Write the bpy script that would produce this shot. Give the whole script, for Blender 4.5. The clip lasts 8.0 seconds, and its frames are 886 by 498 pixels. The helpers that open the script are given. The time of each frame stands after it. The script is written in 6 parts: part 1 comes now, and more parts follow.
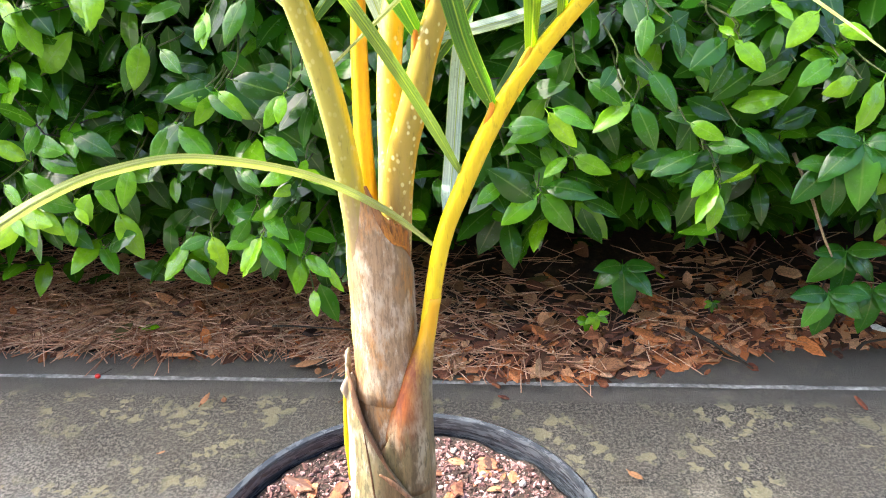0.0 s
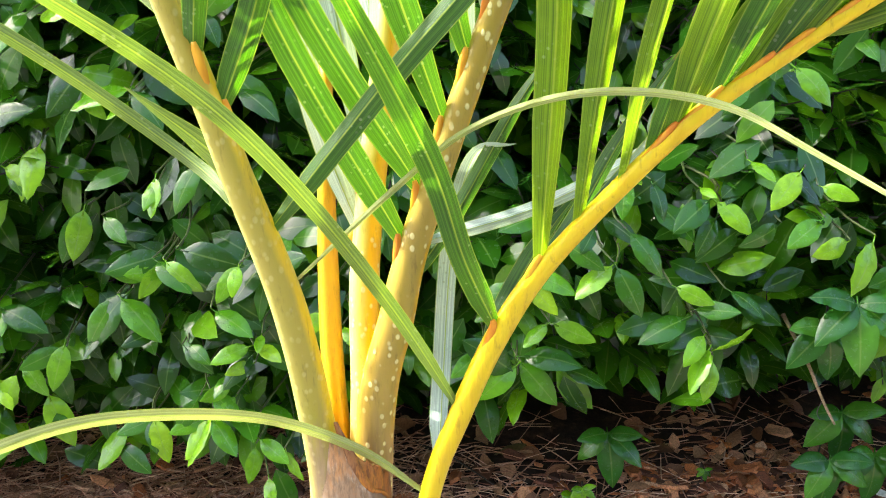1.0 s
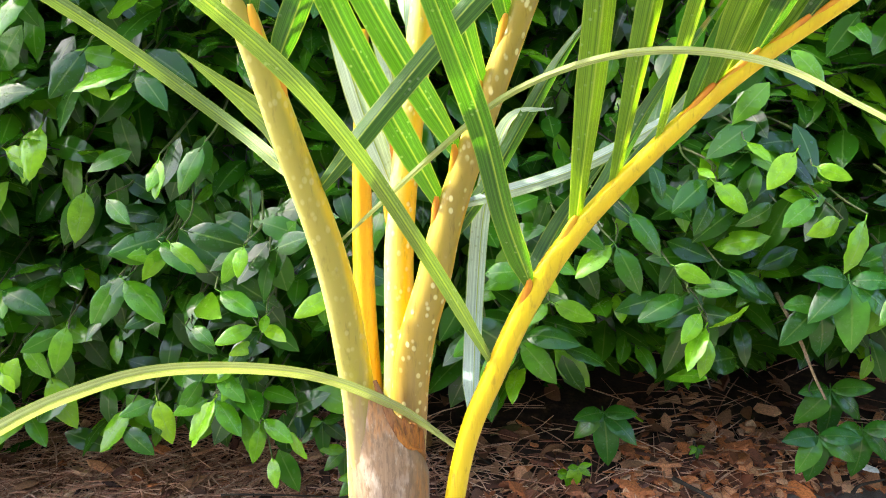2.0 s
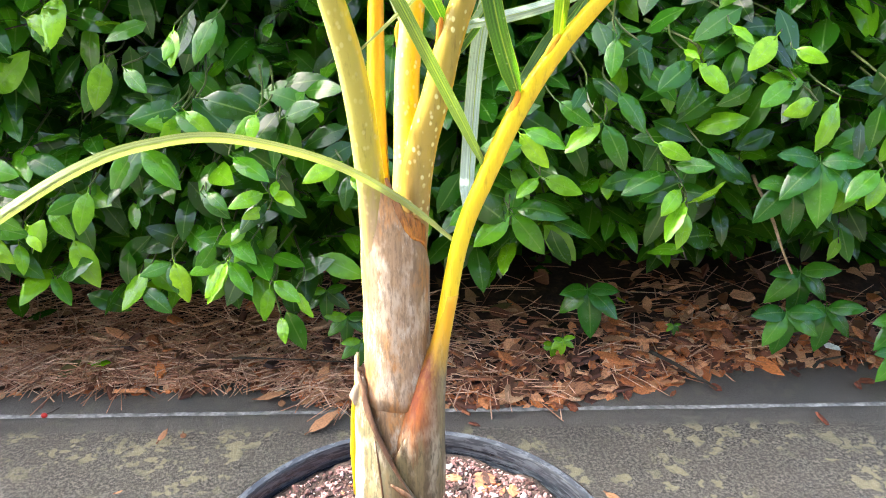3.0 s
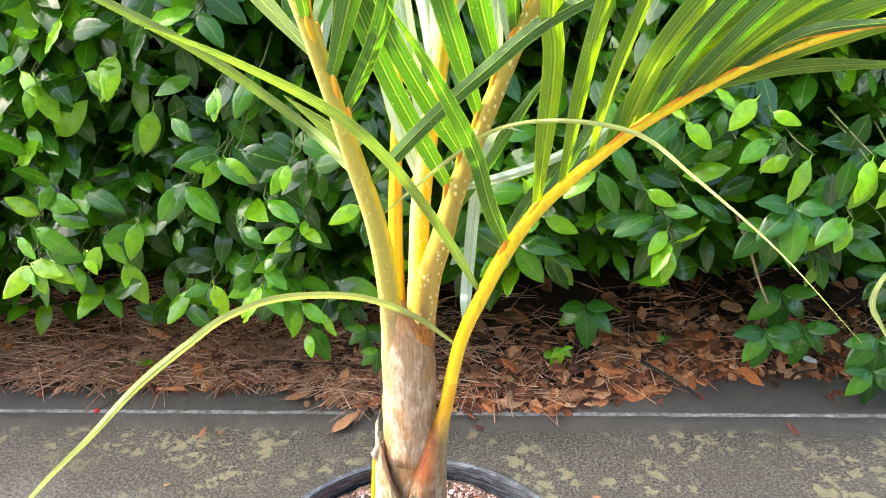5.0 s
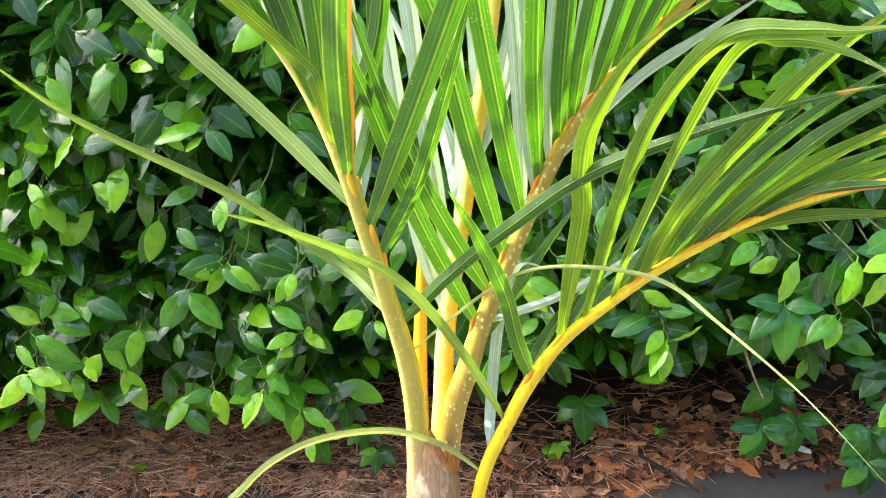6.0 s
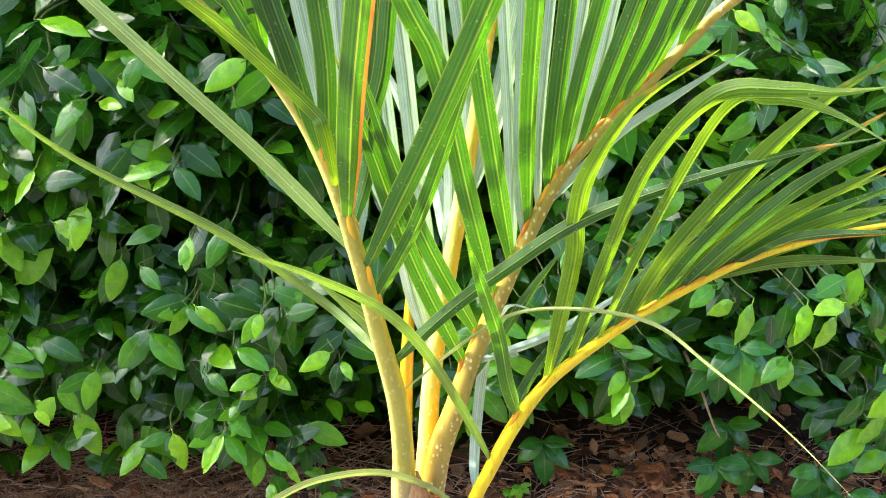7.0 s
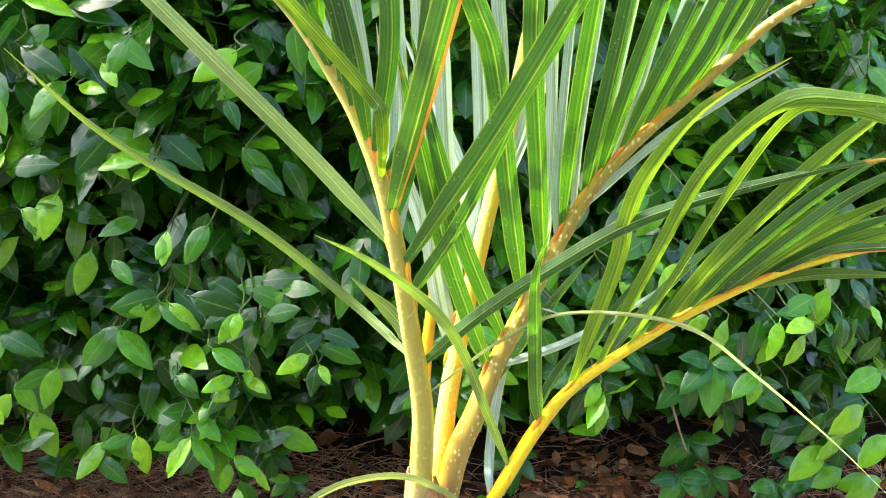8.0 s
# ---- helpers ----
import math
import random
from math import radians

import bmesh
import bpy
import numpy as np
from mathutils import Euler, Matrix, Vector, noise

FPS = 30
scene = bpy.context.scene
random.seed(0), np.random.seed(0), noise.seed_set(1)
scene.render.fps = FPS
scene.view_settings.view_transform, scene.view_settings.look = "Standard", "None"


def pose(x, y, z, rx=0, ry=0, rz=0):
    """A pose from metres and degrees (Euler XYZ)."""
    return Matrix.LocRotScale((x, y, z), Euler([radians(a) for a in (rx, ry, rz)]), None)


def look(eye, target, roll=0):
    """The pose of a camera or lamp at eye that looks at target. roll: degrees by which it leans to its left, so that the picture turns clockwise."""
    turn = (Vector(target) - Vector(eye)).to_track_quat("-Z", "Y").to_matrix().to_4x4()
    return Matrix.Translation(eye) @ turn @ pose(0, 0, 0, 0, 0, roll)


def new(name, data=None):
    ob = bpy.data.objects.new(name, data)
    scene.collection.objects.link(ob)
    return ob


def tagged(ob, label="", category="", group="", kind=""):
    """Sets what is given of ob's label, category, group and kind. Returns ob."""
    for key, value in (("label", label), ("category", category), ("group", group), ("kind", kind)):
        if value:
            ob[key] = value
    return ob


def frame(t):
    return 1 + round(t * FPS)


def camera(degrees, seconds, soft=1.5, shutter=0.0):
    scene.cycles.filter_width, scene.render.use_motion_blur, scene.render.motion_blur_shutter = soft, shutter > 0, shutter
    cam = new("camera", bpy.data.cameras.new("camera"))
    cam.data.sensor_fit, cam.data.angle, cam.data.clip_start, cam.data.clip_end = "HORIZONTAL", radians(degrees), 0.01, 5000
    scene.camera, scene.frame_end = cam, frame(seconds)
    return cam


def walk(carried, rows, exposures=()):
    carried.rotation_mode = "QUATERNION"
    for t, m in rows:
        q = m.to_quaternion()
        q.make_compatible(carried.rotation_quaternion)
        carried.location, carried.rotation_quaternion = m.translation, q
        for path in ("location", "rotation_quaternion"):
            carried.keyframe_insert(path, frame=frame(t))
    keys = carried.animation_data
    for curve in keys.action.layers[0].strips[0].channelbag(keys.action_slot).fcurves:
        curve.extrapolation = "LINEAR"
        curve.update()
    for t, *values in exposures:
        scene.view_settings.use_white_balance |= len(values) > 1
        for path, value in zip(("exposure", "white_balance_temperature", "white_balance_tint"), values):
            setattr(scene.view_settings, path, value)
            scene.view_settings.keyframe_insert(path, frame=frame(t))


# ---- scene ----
cam = camera(60.2, 8.0, soft=1.0)
METRES, EYE, TILT, LEAN, TURN = 0.65, 0.70, -26.0, 1.6, 1.6
ROWS = [
    (0.0, 0.0, 0.0, 0.0, 0.0, 0.0, -0.0),
    (0.5, 0.0072, -0.0487, 0.0499, -1.04, 5.16, 0.35),
    (1.0, -0.0202, 0.1161, 0.076, -2.96, 10.08, 1.45),
    (2.5, -0.0647, 0.0702, 0.0235, -4.62, 7.83, 1.81),
    (3.0, -0.0729, 0.0177, -0.0421, -4.8, 3.26, 0.89),
    (3.5, -0.0773, 0.0036, -0.0673, -4.72, -0.4, 0.04),
    (4.0, -0.0692, -0.0437, -0.0441, -4.4, -2.47, -0.44),
    (4.5, -0.0719, -0.1103, 0.0171, -3.89, -2.18, -0.43),
    (5.0, -0.0741, -0.1669, 0.1061, -3.63, 0.1, -0.1),
    (6.5, -0.1556, -0.199, 0.1681, -7.1, 7.58, 1.03),
    (7.0, -0.1771, -0.2067, 0.1658, -9.45, 8.7, 0.82),
    (7.5, -0.2466, -0.1837, 0.1548, -12.15, 9.58, 0.25),
    (8.0, -0.2648, -0.1687, 0.1564, -14.24, 9.53, -0.71),
]
walk(cam, [(t, pose(0, 0, EYE, TILT, LEAN, TURN) @ pose(METRES * x, METRES * y, METRES * z, 90 + pitch, roll, yaw)) for t, x, y, z, yaw, pitch, roll in ROWS],
     exposures=[(0.0, 3.0, 6600, 6), (0.5, 3.1, 6650, 6), (1.0, 2.85, 6600, 6), (2.5, 2.9, 6500, 6), (3.0, 3.1, 6500, 6), (4.0, 3.0, 6600, 6), (5.0, 3.0, 6900, 5), (6.5, 2.75, 6350, 3), (8.0, 2.7, 6350, 3)])

# ---------------------------------------------------------------- light
SUN_DIR = Vector((0.76, -0.17, -1.0)).normalized()   # the way the sunlight travels
SUN_ELEV = math.asin(-SUN_DIR.z)
world = bpy.data.worlds.new("sky")
scene.world = world
world.use_nodes = True
wn = world.node_tree
sky = wn.nodes.new("ShaderNodeTexSky")
sky.sky_type = "NISHITA"
sky.sun_disc = False
sky.sun_elevation = SUN_ELEV
sky.air_density = 0.8
sky.dust_density = 5.0
sky.ozone_density = 0.6
sky.sun_rotation = math.atan2(-SUN_DIR.x, -SUN_DIR.y)
wn.links.new(sky.outputs[0], wn.nodes["Background"].inputs[0])
wn.nodes["Background"].inputs[1].default_value = 0.15
sun_data = bpy.data.lights.new("sun", "SUN")
sun_data.energy = 2.2
sun_data.angle = radians(0.8)
sun_data.color = (1.0, 0.95, 0.86)
sun = new("sun", sun_data)
sun.matrix_world = look(Vector((0, 0, 4)) - SUN_DIR * 3, Vector((0, 0, 4)))


# ---------------------------------------------------------------- materials
def material(name):
    m = bpy.data.materials.new(name)
    m.use_nodes = True
    nt = m.node_tree
    return m, nt, nt.nodes["Principled BSDF"]


def nd(nt, kind, operation):
    n = nt.nodes.new(kind)
    n.operation = operation
    return n


def ramp(nt, src, *stops):
    r = nt.nodes.new("ShaderNodeValToRGB")
    el = r.color_ramp.elements
    while len(el) < len(stops):
        el.new(0.5)
    for e, (p, c) in zip(el, stops):
        e.position = p
        e.color = (*c, 1) if len(c) == 3 else c
    nt.links.new(src, r.inputs[0])
    return r.outputs[0]


def mixed(nt, fac, a, b, mode="MIX"):
    m = nt.nodes.new("ShaderNodeMix")
    m.data_type = "RGBA"
    m.blend_type = mode
    for sock, v in ((m.inputs[0], fac), (m.inputs[6], a), (m.inputs[7], b)):
        if isinstance(v, (int, float)):
            sock.default_value = v
        elif isinstance(v, tuple):
            sock.default_value = (*v, 1)
        else:
            nt.links.new(v, sock)
    return m.outputs[2]


def coords(nt, scale=(1, 1, 1), kind="Object"):
    tc = nt.nodes.new("ShaderNodeTexCoord")
    mp = nt.nodes.new("ShaderNodeMapping")
    mp.inputs["Scale"].default_value = scale
    nt.links.new(tc.outputs[kind], mp.inputs[0])
    return mp.outputs[0]


def noise_tex(nt, vec, scale, detail=4.0, rough=0.55):
    n = nt.nodes.new("ShaderNodeTexNoise")
    n.inputs["Scale"].default_value = scale
    n.inputs["Detail"].default_value = detail
    n.inputs["Roughness"].default_value = rough
    if vec is not None:
        nt.links.new(vec, n.inputs["Vector"])
    return n.outputs["Fac"]


def nudged(nt, src, by):
    n = nd(nt, "ShaderNodeMath", "ADD")
    nt.links.new(src, n.inputs[0])
    n.inputs[1].default_value = by
    return n.outputs[0]


def bump(nt, bsdf, height, strength=0.3, dist=0.002):
    b = nt.nodes.new("ShaderNodeBump")
    b.inputs["Strength"].default_value = strength
    b.inputs["Distance"].default_value = dist
    nt.links.new(height, b.inputs["Height"])
    nt.links.new(b.outputs[0], bsdf.inputs["Normal"])


def thin_leaf(nt, bsdf, color, share):
    """Lets part of the light through a thin blade."""
    tr = nt.nodes.new("ShaderNodeBsdfTranslucent")
    mx = nt.nodes.new("ShaderNodeMixShader")
    mx.inputs[0].default_value = share
    if isinstance(color, tuple):
        tr.inputs[0].default_value = (*color, 1)
    else:
        nt.links.new(color, tr.inputs[0])
    out = nt.nodes["Material Output"]
    nt.links.new(bsdf.outputs[0], mx.inputs[1])
    nt.links.new(tr.outputs[0], mx.inputs[2])
    nt.links.new(mx.outputs[0], out.inputs[0])


def hedge_material(name, per_island, young=False):
    m, nt, b = material(name)
    if per_island:
        g = nt.nodes.new("ShaderNodeNewGeometry")
        rnd = g.outputs["Random Per Island"]
    else:
        oi = nt.nodes.new("ShaderNodeObjectInfo")
        rnd = oi.outputs["Random"]
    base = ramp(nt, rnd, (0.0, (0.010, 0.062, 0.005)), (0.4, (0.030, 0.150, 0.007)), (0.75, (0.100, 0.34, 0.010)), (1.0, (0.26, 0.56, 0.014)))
    # joined foliage darker than the front leaves: the hedge's inner shade in the colour
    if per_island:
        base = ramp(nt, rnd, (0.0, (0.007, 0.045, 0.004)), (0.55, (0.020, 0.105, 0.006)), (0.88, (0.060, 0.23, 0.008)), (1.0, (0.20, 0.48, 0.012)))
    if young:
        base = ramp(nt, rnd, (0.0, (0.14, 0.42, 0.010)), (0.6, (0.25, 0.58, 0.012)), (1.0, (0.36, 0.66, 0.02)))
    uv = nt.nodes.new("ShaderNodeTexCoord").outputs["UV"]
    sep = nt.nodes.new("ShaderNodeSeparateXYZ")
    nt.links.new(uv, sep.inputs[0])
    a = nd(nt, "ShaderNodeMath", operation="SUBTRACT")
    a.inputs[1].default_value = 0.5
    nt.links.new(sep.outputs[0], a.inputs[0])
    ab = nd(nt, "ShaderNodeMath", operation="ABSOLUTE")
    nt.links.new(a.outputs[0], ab.inputs[0])
    rib = ramp(nt, ab.outputs[0], (0.0, (1, 1, 1)), (0.05, (0, 0, 0)))
    vein = nd(nt, "ShaderNodeMath", operation="MULTIPLY_ADD")
    vein.inputs[1].default_value = -1.6
    nt.links.new(ab.outputs[0], vein.inputs[0])
    nt.links.new(sep.outputs[1], vein.inputs[2])
    vs = nd(nt, "ShaderNodeMath", operation="MULTIPLY")
    vs.inputs[1].default_value = 50.0
    nt.links.new(vein.outputs[0], vs.inputs[0])
    vsin = nd(nt, "ShaderNodeMath", operation="SINE")
    nt.links.new(vs.outputs[0], vsin.inputs[0])
    blot = noise_tex(nt, coords(nt), 60.0, 3.0)
    col = mixed(nt, ramp(nt, blot, (0.35, (0, 0, 0)), (0.75, (0.45, 0.45, 0.45))), base, (0.02, 0.07, 0.012))
    rf = nd(nt, "ShaderNodeMath", operation="MULTIPLY")
    rf.inputs[1].default_value = 0.55
    nt.links.new(rib, rf.inputs[0])
    col = mixed(nt, rf.outputs[0], col, (0.22, 0.38, 0.07))
    nt.links.new(col, b.inputs["Base Color"])
    b.inputs["Roughness"].default_value = 0.24
    nt.links.new(ramp(nt, noise_tex(nt, coords(nt), 140.0, 2.0), (0.3, (0.12, 0.12, 0.12)), (0.7, (0.30, 0.30, 0.30))), b.inputs["Roughness"])
    # rain drops beaded on the blade
    vo = nt.nodes.new("ShaderNodeTexVoronoi")
    vo.inputs["Scale"].default_value = 210.0
    nt.links.new(coords(nt), vo.inputs["Vector"])
    bead = mixed(nt, 1.0, ramp(nt, vo.outputs["Distance"], (0.14, (1, 1, 1)), (0.30, (0, 0, 0))), ramp(nt, noise_tex(nt, coords(nt), 40.0, 2.0), (0.48, (0, 0, 0)), (0.56, (1, 1, 1))), "MULTIPLY")
    relief = mixed(nt, 0.988, vsin.outputs[0], noise_tex(nt, coords(nt), 55.0, 2.0))
    bump(nt, b, mixed(nt, 0.26, relief, bead), 0.5, 0.003)
    b.inputs["Specular IOR Level"].default_value = 0.34
    b.inputs["Coat Weight"].default_value = 0.5
    b.inputs["Coat Roughness"].default_value = 0.03
    thin_leaf(nt, b, mixed(nt, 0.5, col, (0.20, 0.55, 0.015)), 0.34)
    return m


def frond_material(name, dark, light, through_col, share=0.42, scorched=False):
    m, nt, b = material(name)
    uv = nt.nodes.new("ShaderNodeTexCoord").outputs["UV"]
    mp = nt.nodes.new("ShaderNodeMapping")
    mp.inputs["Scale"].default_value = (26, 0.5, 1)
    nt.links.new(uv, mp.inputs[0])
    fib = noise_tex(nt, mp.outputs[0], 1.0, 4.0, 0.7)
    patch = noise_tex(nt, coords(nt), 38.0, 3.0)
    f = mixed(nt, 0.25, ramp(nt, fib, (0.42, (0, 0, 0)), (0.58, (1, 1, 1))), ramp(nt, patch, (0.38, (0, 0, 0)), (0.62, (1, 1, 1))))
    col = mixed(nt, f, dark, light)
    sep = nt.nodes.new("ShaderNodeSeparateXYZ")
    nt.links.new(uv, sep.inputs[0])
    a = nd(nt, "ShaderNodeMath", operation="SUBTRACT")
    a.inputs[1].default_value = 0.5
    nt.links.new(sep.outputs[0], a.inputs[0])
    ab = nd(nt, "ShaderNodeMath", operation="ABSOLUTE")
    nt.links.new(a.outputs[0], ab.inputs[0])
    rib = ramp(nt, ab.outputs[0], (0.0, (0.8, 0.8, 0.8)), (0.022, (0.75, 0.75, 0.75)), (0.040, (0, 0, 0)), (0.455, (0, 0, 0)), (0.475, (0.7, 0.7, 0.7)))
    col = mixed(nt, rib, col, (0.27, 0.42, 0.05))
    # water drops and pale scale on the blade
    vo = nt.nodes.new("ShaderNodeTexVoronoi")
    vo.inputs["Scale"].default_value = 330.0
    nt.links.new(coords(nt), vo.inputs["Vector"])
    spots = mixed(nt, 1.0, ramp(nt, vo.outputs["Distance"], (0.16, (1, 1, 1)), (0.24, (0, 0, 0))), ramp(nt, noise_tex(nt, coords(nt), 60.0, 2.0), (0.50, (0, 0, 0)), (0.60, (0.7, 0.7, 0.7))), "MULTIPLY")
    col = mixed(nt, spots, col, (0.30, 0.36, 0.22))
    # rust-coloured flecks towards the tips
    tipn = nd(nt, "ShaderNodeMath", operation="MULTIPLY")
    nt.links.new(sep.outputs[1], tipn.inputs[0])
    nt.links.new(noise_tex(nt, coords(nt), 75.0, 2.0), tipn.inputs[1])
    col = mixed(nt, ramp(nt, tipn.outputs[0], (0.50, (0, 0, 0)), (0.66, (0.85, 0.85, 0.85))), col, (0.55, 0.26, 0.03))
    if scorched:
        col = mixed(nt, ramp(nt, sep.outputs[0], (0.84, (0, 0, 0)), (0.88, (1, 1, 1))), col, (0.72, 0.27, 0.035))
    nt.links.new(col, b.inputs["Base Color"])
    b.inputs["Roughness"].default_value = 0.38
    b.inputs["Specular IOR Level"].default_value = 0.45
    bump(nt, b, fib, 0.5, 0.0008)
    lit = mixed(nt, rib, mixed(nt, f, tuple(c * 0.5 for c in through_col), tuple(min(1, c * 1.2) for c in through_col)), (0.55, 0.62, 0.06))
    if scorched:
        lit = mixed(nt, ramp(nt, sep.outputs[0], (0.84, (0, 0, 0)), (0.88, (1, 1, 1))), lit, (0.60, 0.20, 0.02))
    thin_leaf(nt, b, lit, share)
    return m


def stem_material(name, main, edge, spots, scale=60.0, rough=0.38, drops=0.0, stain=0.0, rust=0.0):
    m, nt, b = material(name)
    n1 = noise_tex(nt, coords(nt, (1, 1, 0.05)), scale, 5.0, 0.65)
    n2 = noise_tex(nt, coords(nt, (1, 1, 0.45)), scale * 0.7, 4.0, 0.6)
    n3 = noise_tex(nt, coords(nt, (1, 1, 0.22)), scale * 4.5, 4.0, 0.7)
    col = mixed(nt, ramp(nt, n1, (0.40, (0, 0, 0)), (0.60, (1, 1, 1))), main, edge)
    col = mixed(nt, ramp(nt, n2, (0.49, (0, 0, 0)), (0.60, (0.9, 0.9, 0.9))), col, spots)
    if rust:
        patch = noise_tex(nt, coords(nt, (1, 1, 0.35)), 52.0, 5.0, 0.7)
        col = mixed(nt, ramp(nt, patch, (0.52, (0, 0, 0)), (0.62, (rust, rust, rust))), col, (0.40, 0.17, 0.035))
        grey = noise_tex(nt, coords(nt, (1, 1, 0.3)), 75.0, 5.0, 0.7)
        col = mixed(nt, ramp(nt, grey, (0.54, (0, 0, 0)), (0.60, (0.8, 0.8, 0.8))), col, (0.52, 0.45, 0.36))
    if stain:
        col = mixed(nt, ramp(nt, n3, (0.47, (0, 0, 0)), (0.62, (stain, stain, stain))), col, tuple(c * 0.30 for c in main))
    if drops:
        fl = nt.nodes.new("ShaderNodeTexVoronoi")
        fl.inputs["Scale"].default_value = 330.0
        nt.links.new(coords(nt, (1, 1, 0.6)), fl.inputs["Vector"])
        fleck = ramp(nt, fl.outputs["Distance"], (0.16, (drops, drops, drops)), (0.27, (0, 0, 0)))
        fleck = mixed(nt, 1.0, fleck, ramp(nt, noise_tex(nt, coords(nt), 45.0, 2.0), (0.44, (0, 0, 0)), (0.54, (1, 1, 1))), "MULTIPLY")
        col = mixed(nt, fleck, col, (0.66, 0.62, 0.30))
    nt.links.new(col, b.inputs["Base Color"])
    b.inputs["Roughness"].default_value = rough
    b.inputs["Subsurface Weight"].default_value = 0.12
    b.inputs["Subsurface Radius"].default_value = (0.006, 0.004, 0.001)
    bump(nt, b, mixed(nt, 0.4, n1, n3), 0.5, 0.0012)
    return m


M_LEAF = hedge_material("hedge_leaf", False)
M_LEAVES = hedge_material("hedge_foliage_shaded", True)
M_YOUNG = hedge_material("hedge_new_leaf", False, True)
M_FROND = {
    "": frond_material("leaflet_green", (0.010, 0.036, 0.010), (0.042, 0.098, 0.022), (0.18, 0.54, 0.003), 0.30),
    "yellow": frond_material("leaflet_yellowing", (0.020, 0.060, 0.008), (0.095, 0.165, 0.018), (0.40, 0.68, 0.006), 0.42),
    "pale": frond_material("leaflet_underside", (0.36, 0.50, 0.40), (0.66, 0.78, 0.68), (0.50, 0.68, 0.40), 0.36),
    # lit copy of the green leaflet: sunlight put into its base colour
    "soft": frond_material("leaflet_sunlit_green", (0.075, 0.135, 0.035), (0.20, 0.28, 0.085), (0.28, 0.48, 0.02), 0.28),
    "straw": frond_material("leaflet_straw", (0.24, 0.30, 0.075), (0.40, 0.44, 0.18), (0.42, 0.50, 0.10), 0.3),
    "orange": frond_material("leaflet_scorched", (0.012, 0.045, 0.012), (0.040, 0.095, 0.020), (0.17, 0.44, 0.006), 0.26, True),
}


def stalk_material(name, stripes, foot=None, foot_z=(0.50, 0.56), beads=0.0, rough=0.36, mottle=(0.40, 0.30, 0.03)):
    """A palm stalk: colours change round it in soft stripes, and towards the foot it turns to dry sheath."""
    m, nt, b = material(name)
    uv = nt.nodes.new("ShaderNodeTexCoord").outputs["UV"]
    sep = nt.nodes.new("ShaderNodeSeparateXYZ")
    nt.links.new(uv, sep.inputs[0])
    streak = noise_tex(nt, coords(nt, (1, 1, 0.06)), 170.0, 4.0, 0.65)
    blot = noise_tex(nt, coords(nt, (1, 1, 0.4)), 48.0, 5.0, 0.65)
    fine = noise_tex(nt, coords(nt, (1, 1, 0.2)), 420.0, 3.0, 0.7)
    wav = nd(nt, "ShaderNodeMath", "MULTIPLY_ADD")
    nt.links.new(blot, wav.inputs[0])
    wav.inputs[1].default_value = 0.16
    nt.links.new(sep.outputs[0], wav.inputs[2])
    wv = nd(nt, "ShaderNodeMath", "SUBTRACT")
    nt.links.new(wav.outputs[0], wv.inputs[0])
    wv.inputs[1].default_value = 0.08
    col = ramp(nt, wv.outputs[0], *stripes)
    col = mixed(nt, ramp(nt, streak, (0.50, (0, 0, 0)), (0.66, (0.55, 0.55, 0.55))), col, mottle)
    col = mixed(nt, ramp(nt, fine, (0.56, (0, 0, 0)), (0.70, (0.45, 0.45, 0.45))), col, tuple(c * 0.45 for c in mottle))
    if foot:
        pz = nt.nodes.new("ShaderNodeSeparateXYZ")
        nt.links.new(coords(nt), pz.inputs[0])
        mz = nd(nt, "ShaderNodeMath", "MULTIPLY_ADD")
        nt.links.new(noise_tex(nt, coords(nt, (1, 1, 0.10)), 150.0, 5.0, 0.7), mz.inputs[0])
        mz.inputs[1].default_value = 0.11
        nt.links.new(pz.outputs[2], mz.inputs[2])
        dry = mixed(nt, ramp(nt, streak, (0.40, (0, 0, 0)), (0.62, (1, 1, 1))), foot, tuple(c * 0.62 for c in foot))
        keep = ramp(nt, sep.outputs[0], (0.46, (0, 0, 0)), (0.60, (0.0, 0.0, 0.0)), (0.66, (1, 1, 1)))
        fac = mixed(nt, 1.0, ramp(nt, mz.outputs[0], (foot_z[0] + 0.055, (1, 1, 1)), (foot_z[1] + 0.055, (0, 0, 0))), keep, "MULTIPLY")
        col = mixed(nt, fac, col, dry)
    relief = streak
    if beads:
        vo = nt.nodes.new("ShaderNodeTexVoronoi")
        vo.inputs["Scale"].default_value = 270.0
        nt.links.new(coords(nt, (1, 1, 0.7)), vo.inputs["Vector"])
        drop = mixed(nt, 1.0, ramp(nt, vo.outputs["Distance"], (0.20, (beads, beads, beads)), (0.33, (0, 0, 0))), ramp(nt, noise_tex(nt, coords(nt), 55.0, 2.0), (0.40, (0, 0, 0)), (0.50, (1, 1, 1))), "MULTIPLY")
        col = mixed(nt, drop, col, (0.70, 0.64, 0.30))
        relief = mixed(nt, 0.6, streak, drop)
    nt.links.new(col, b.inputs["Base Color"])
    b.inputs["Roughness"].default_value = rough
    b.inputs["Subsurface Weight"].default_value = 0.12
    b.inputs["Subsurface Radius"].default_value = (0.006, 0.004, 0.001)
    bump(nt, b, relief, 0.5, 0.0012)
    return m


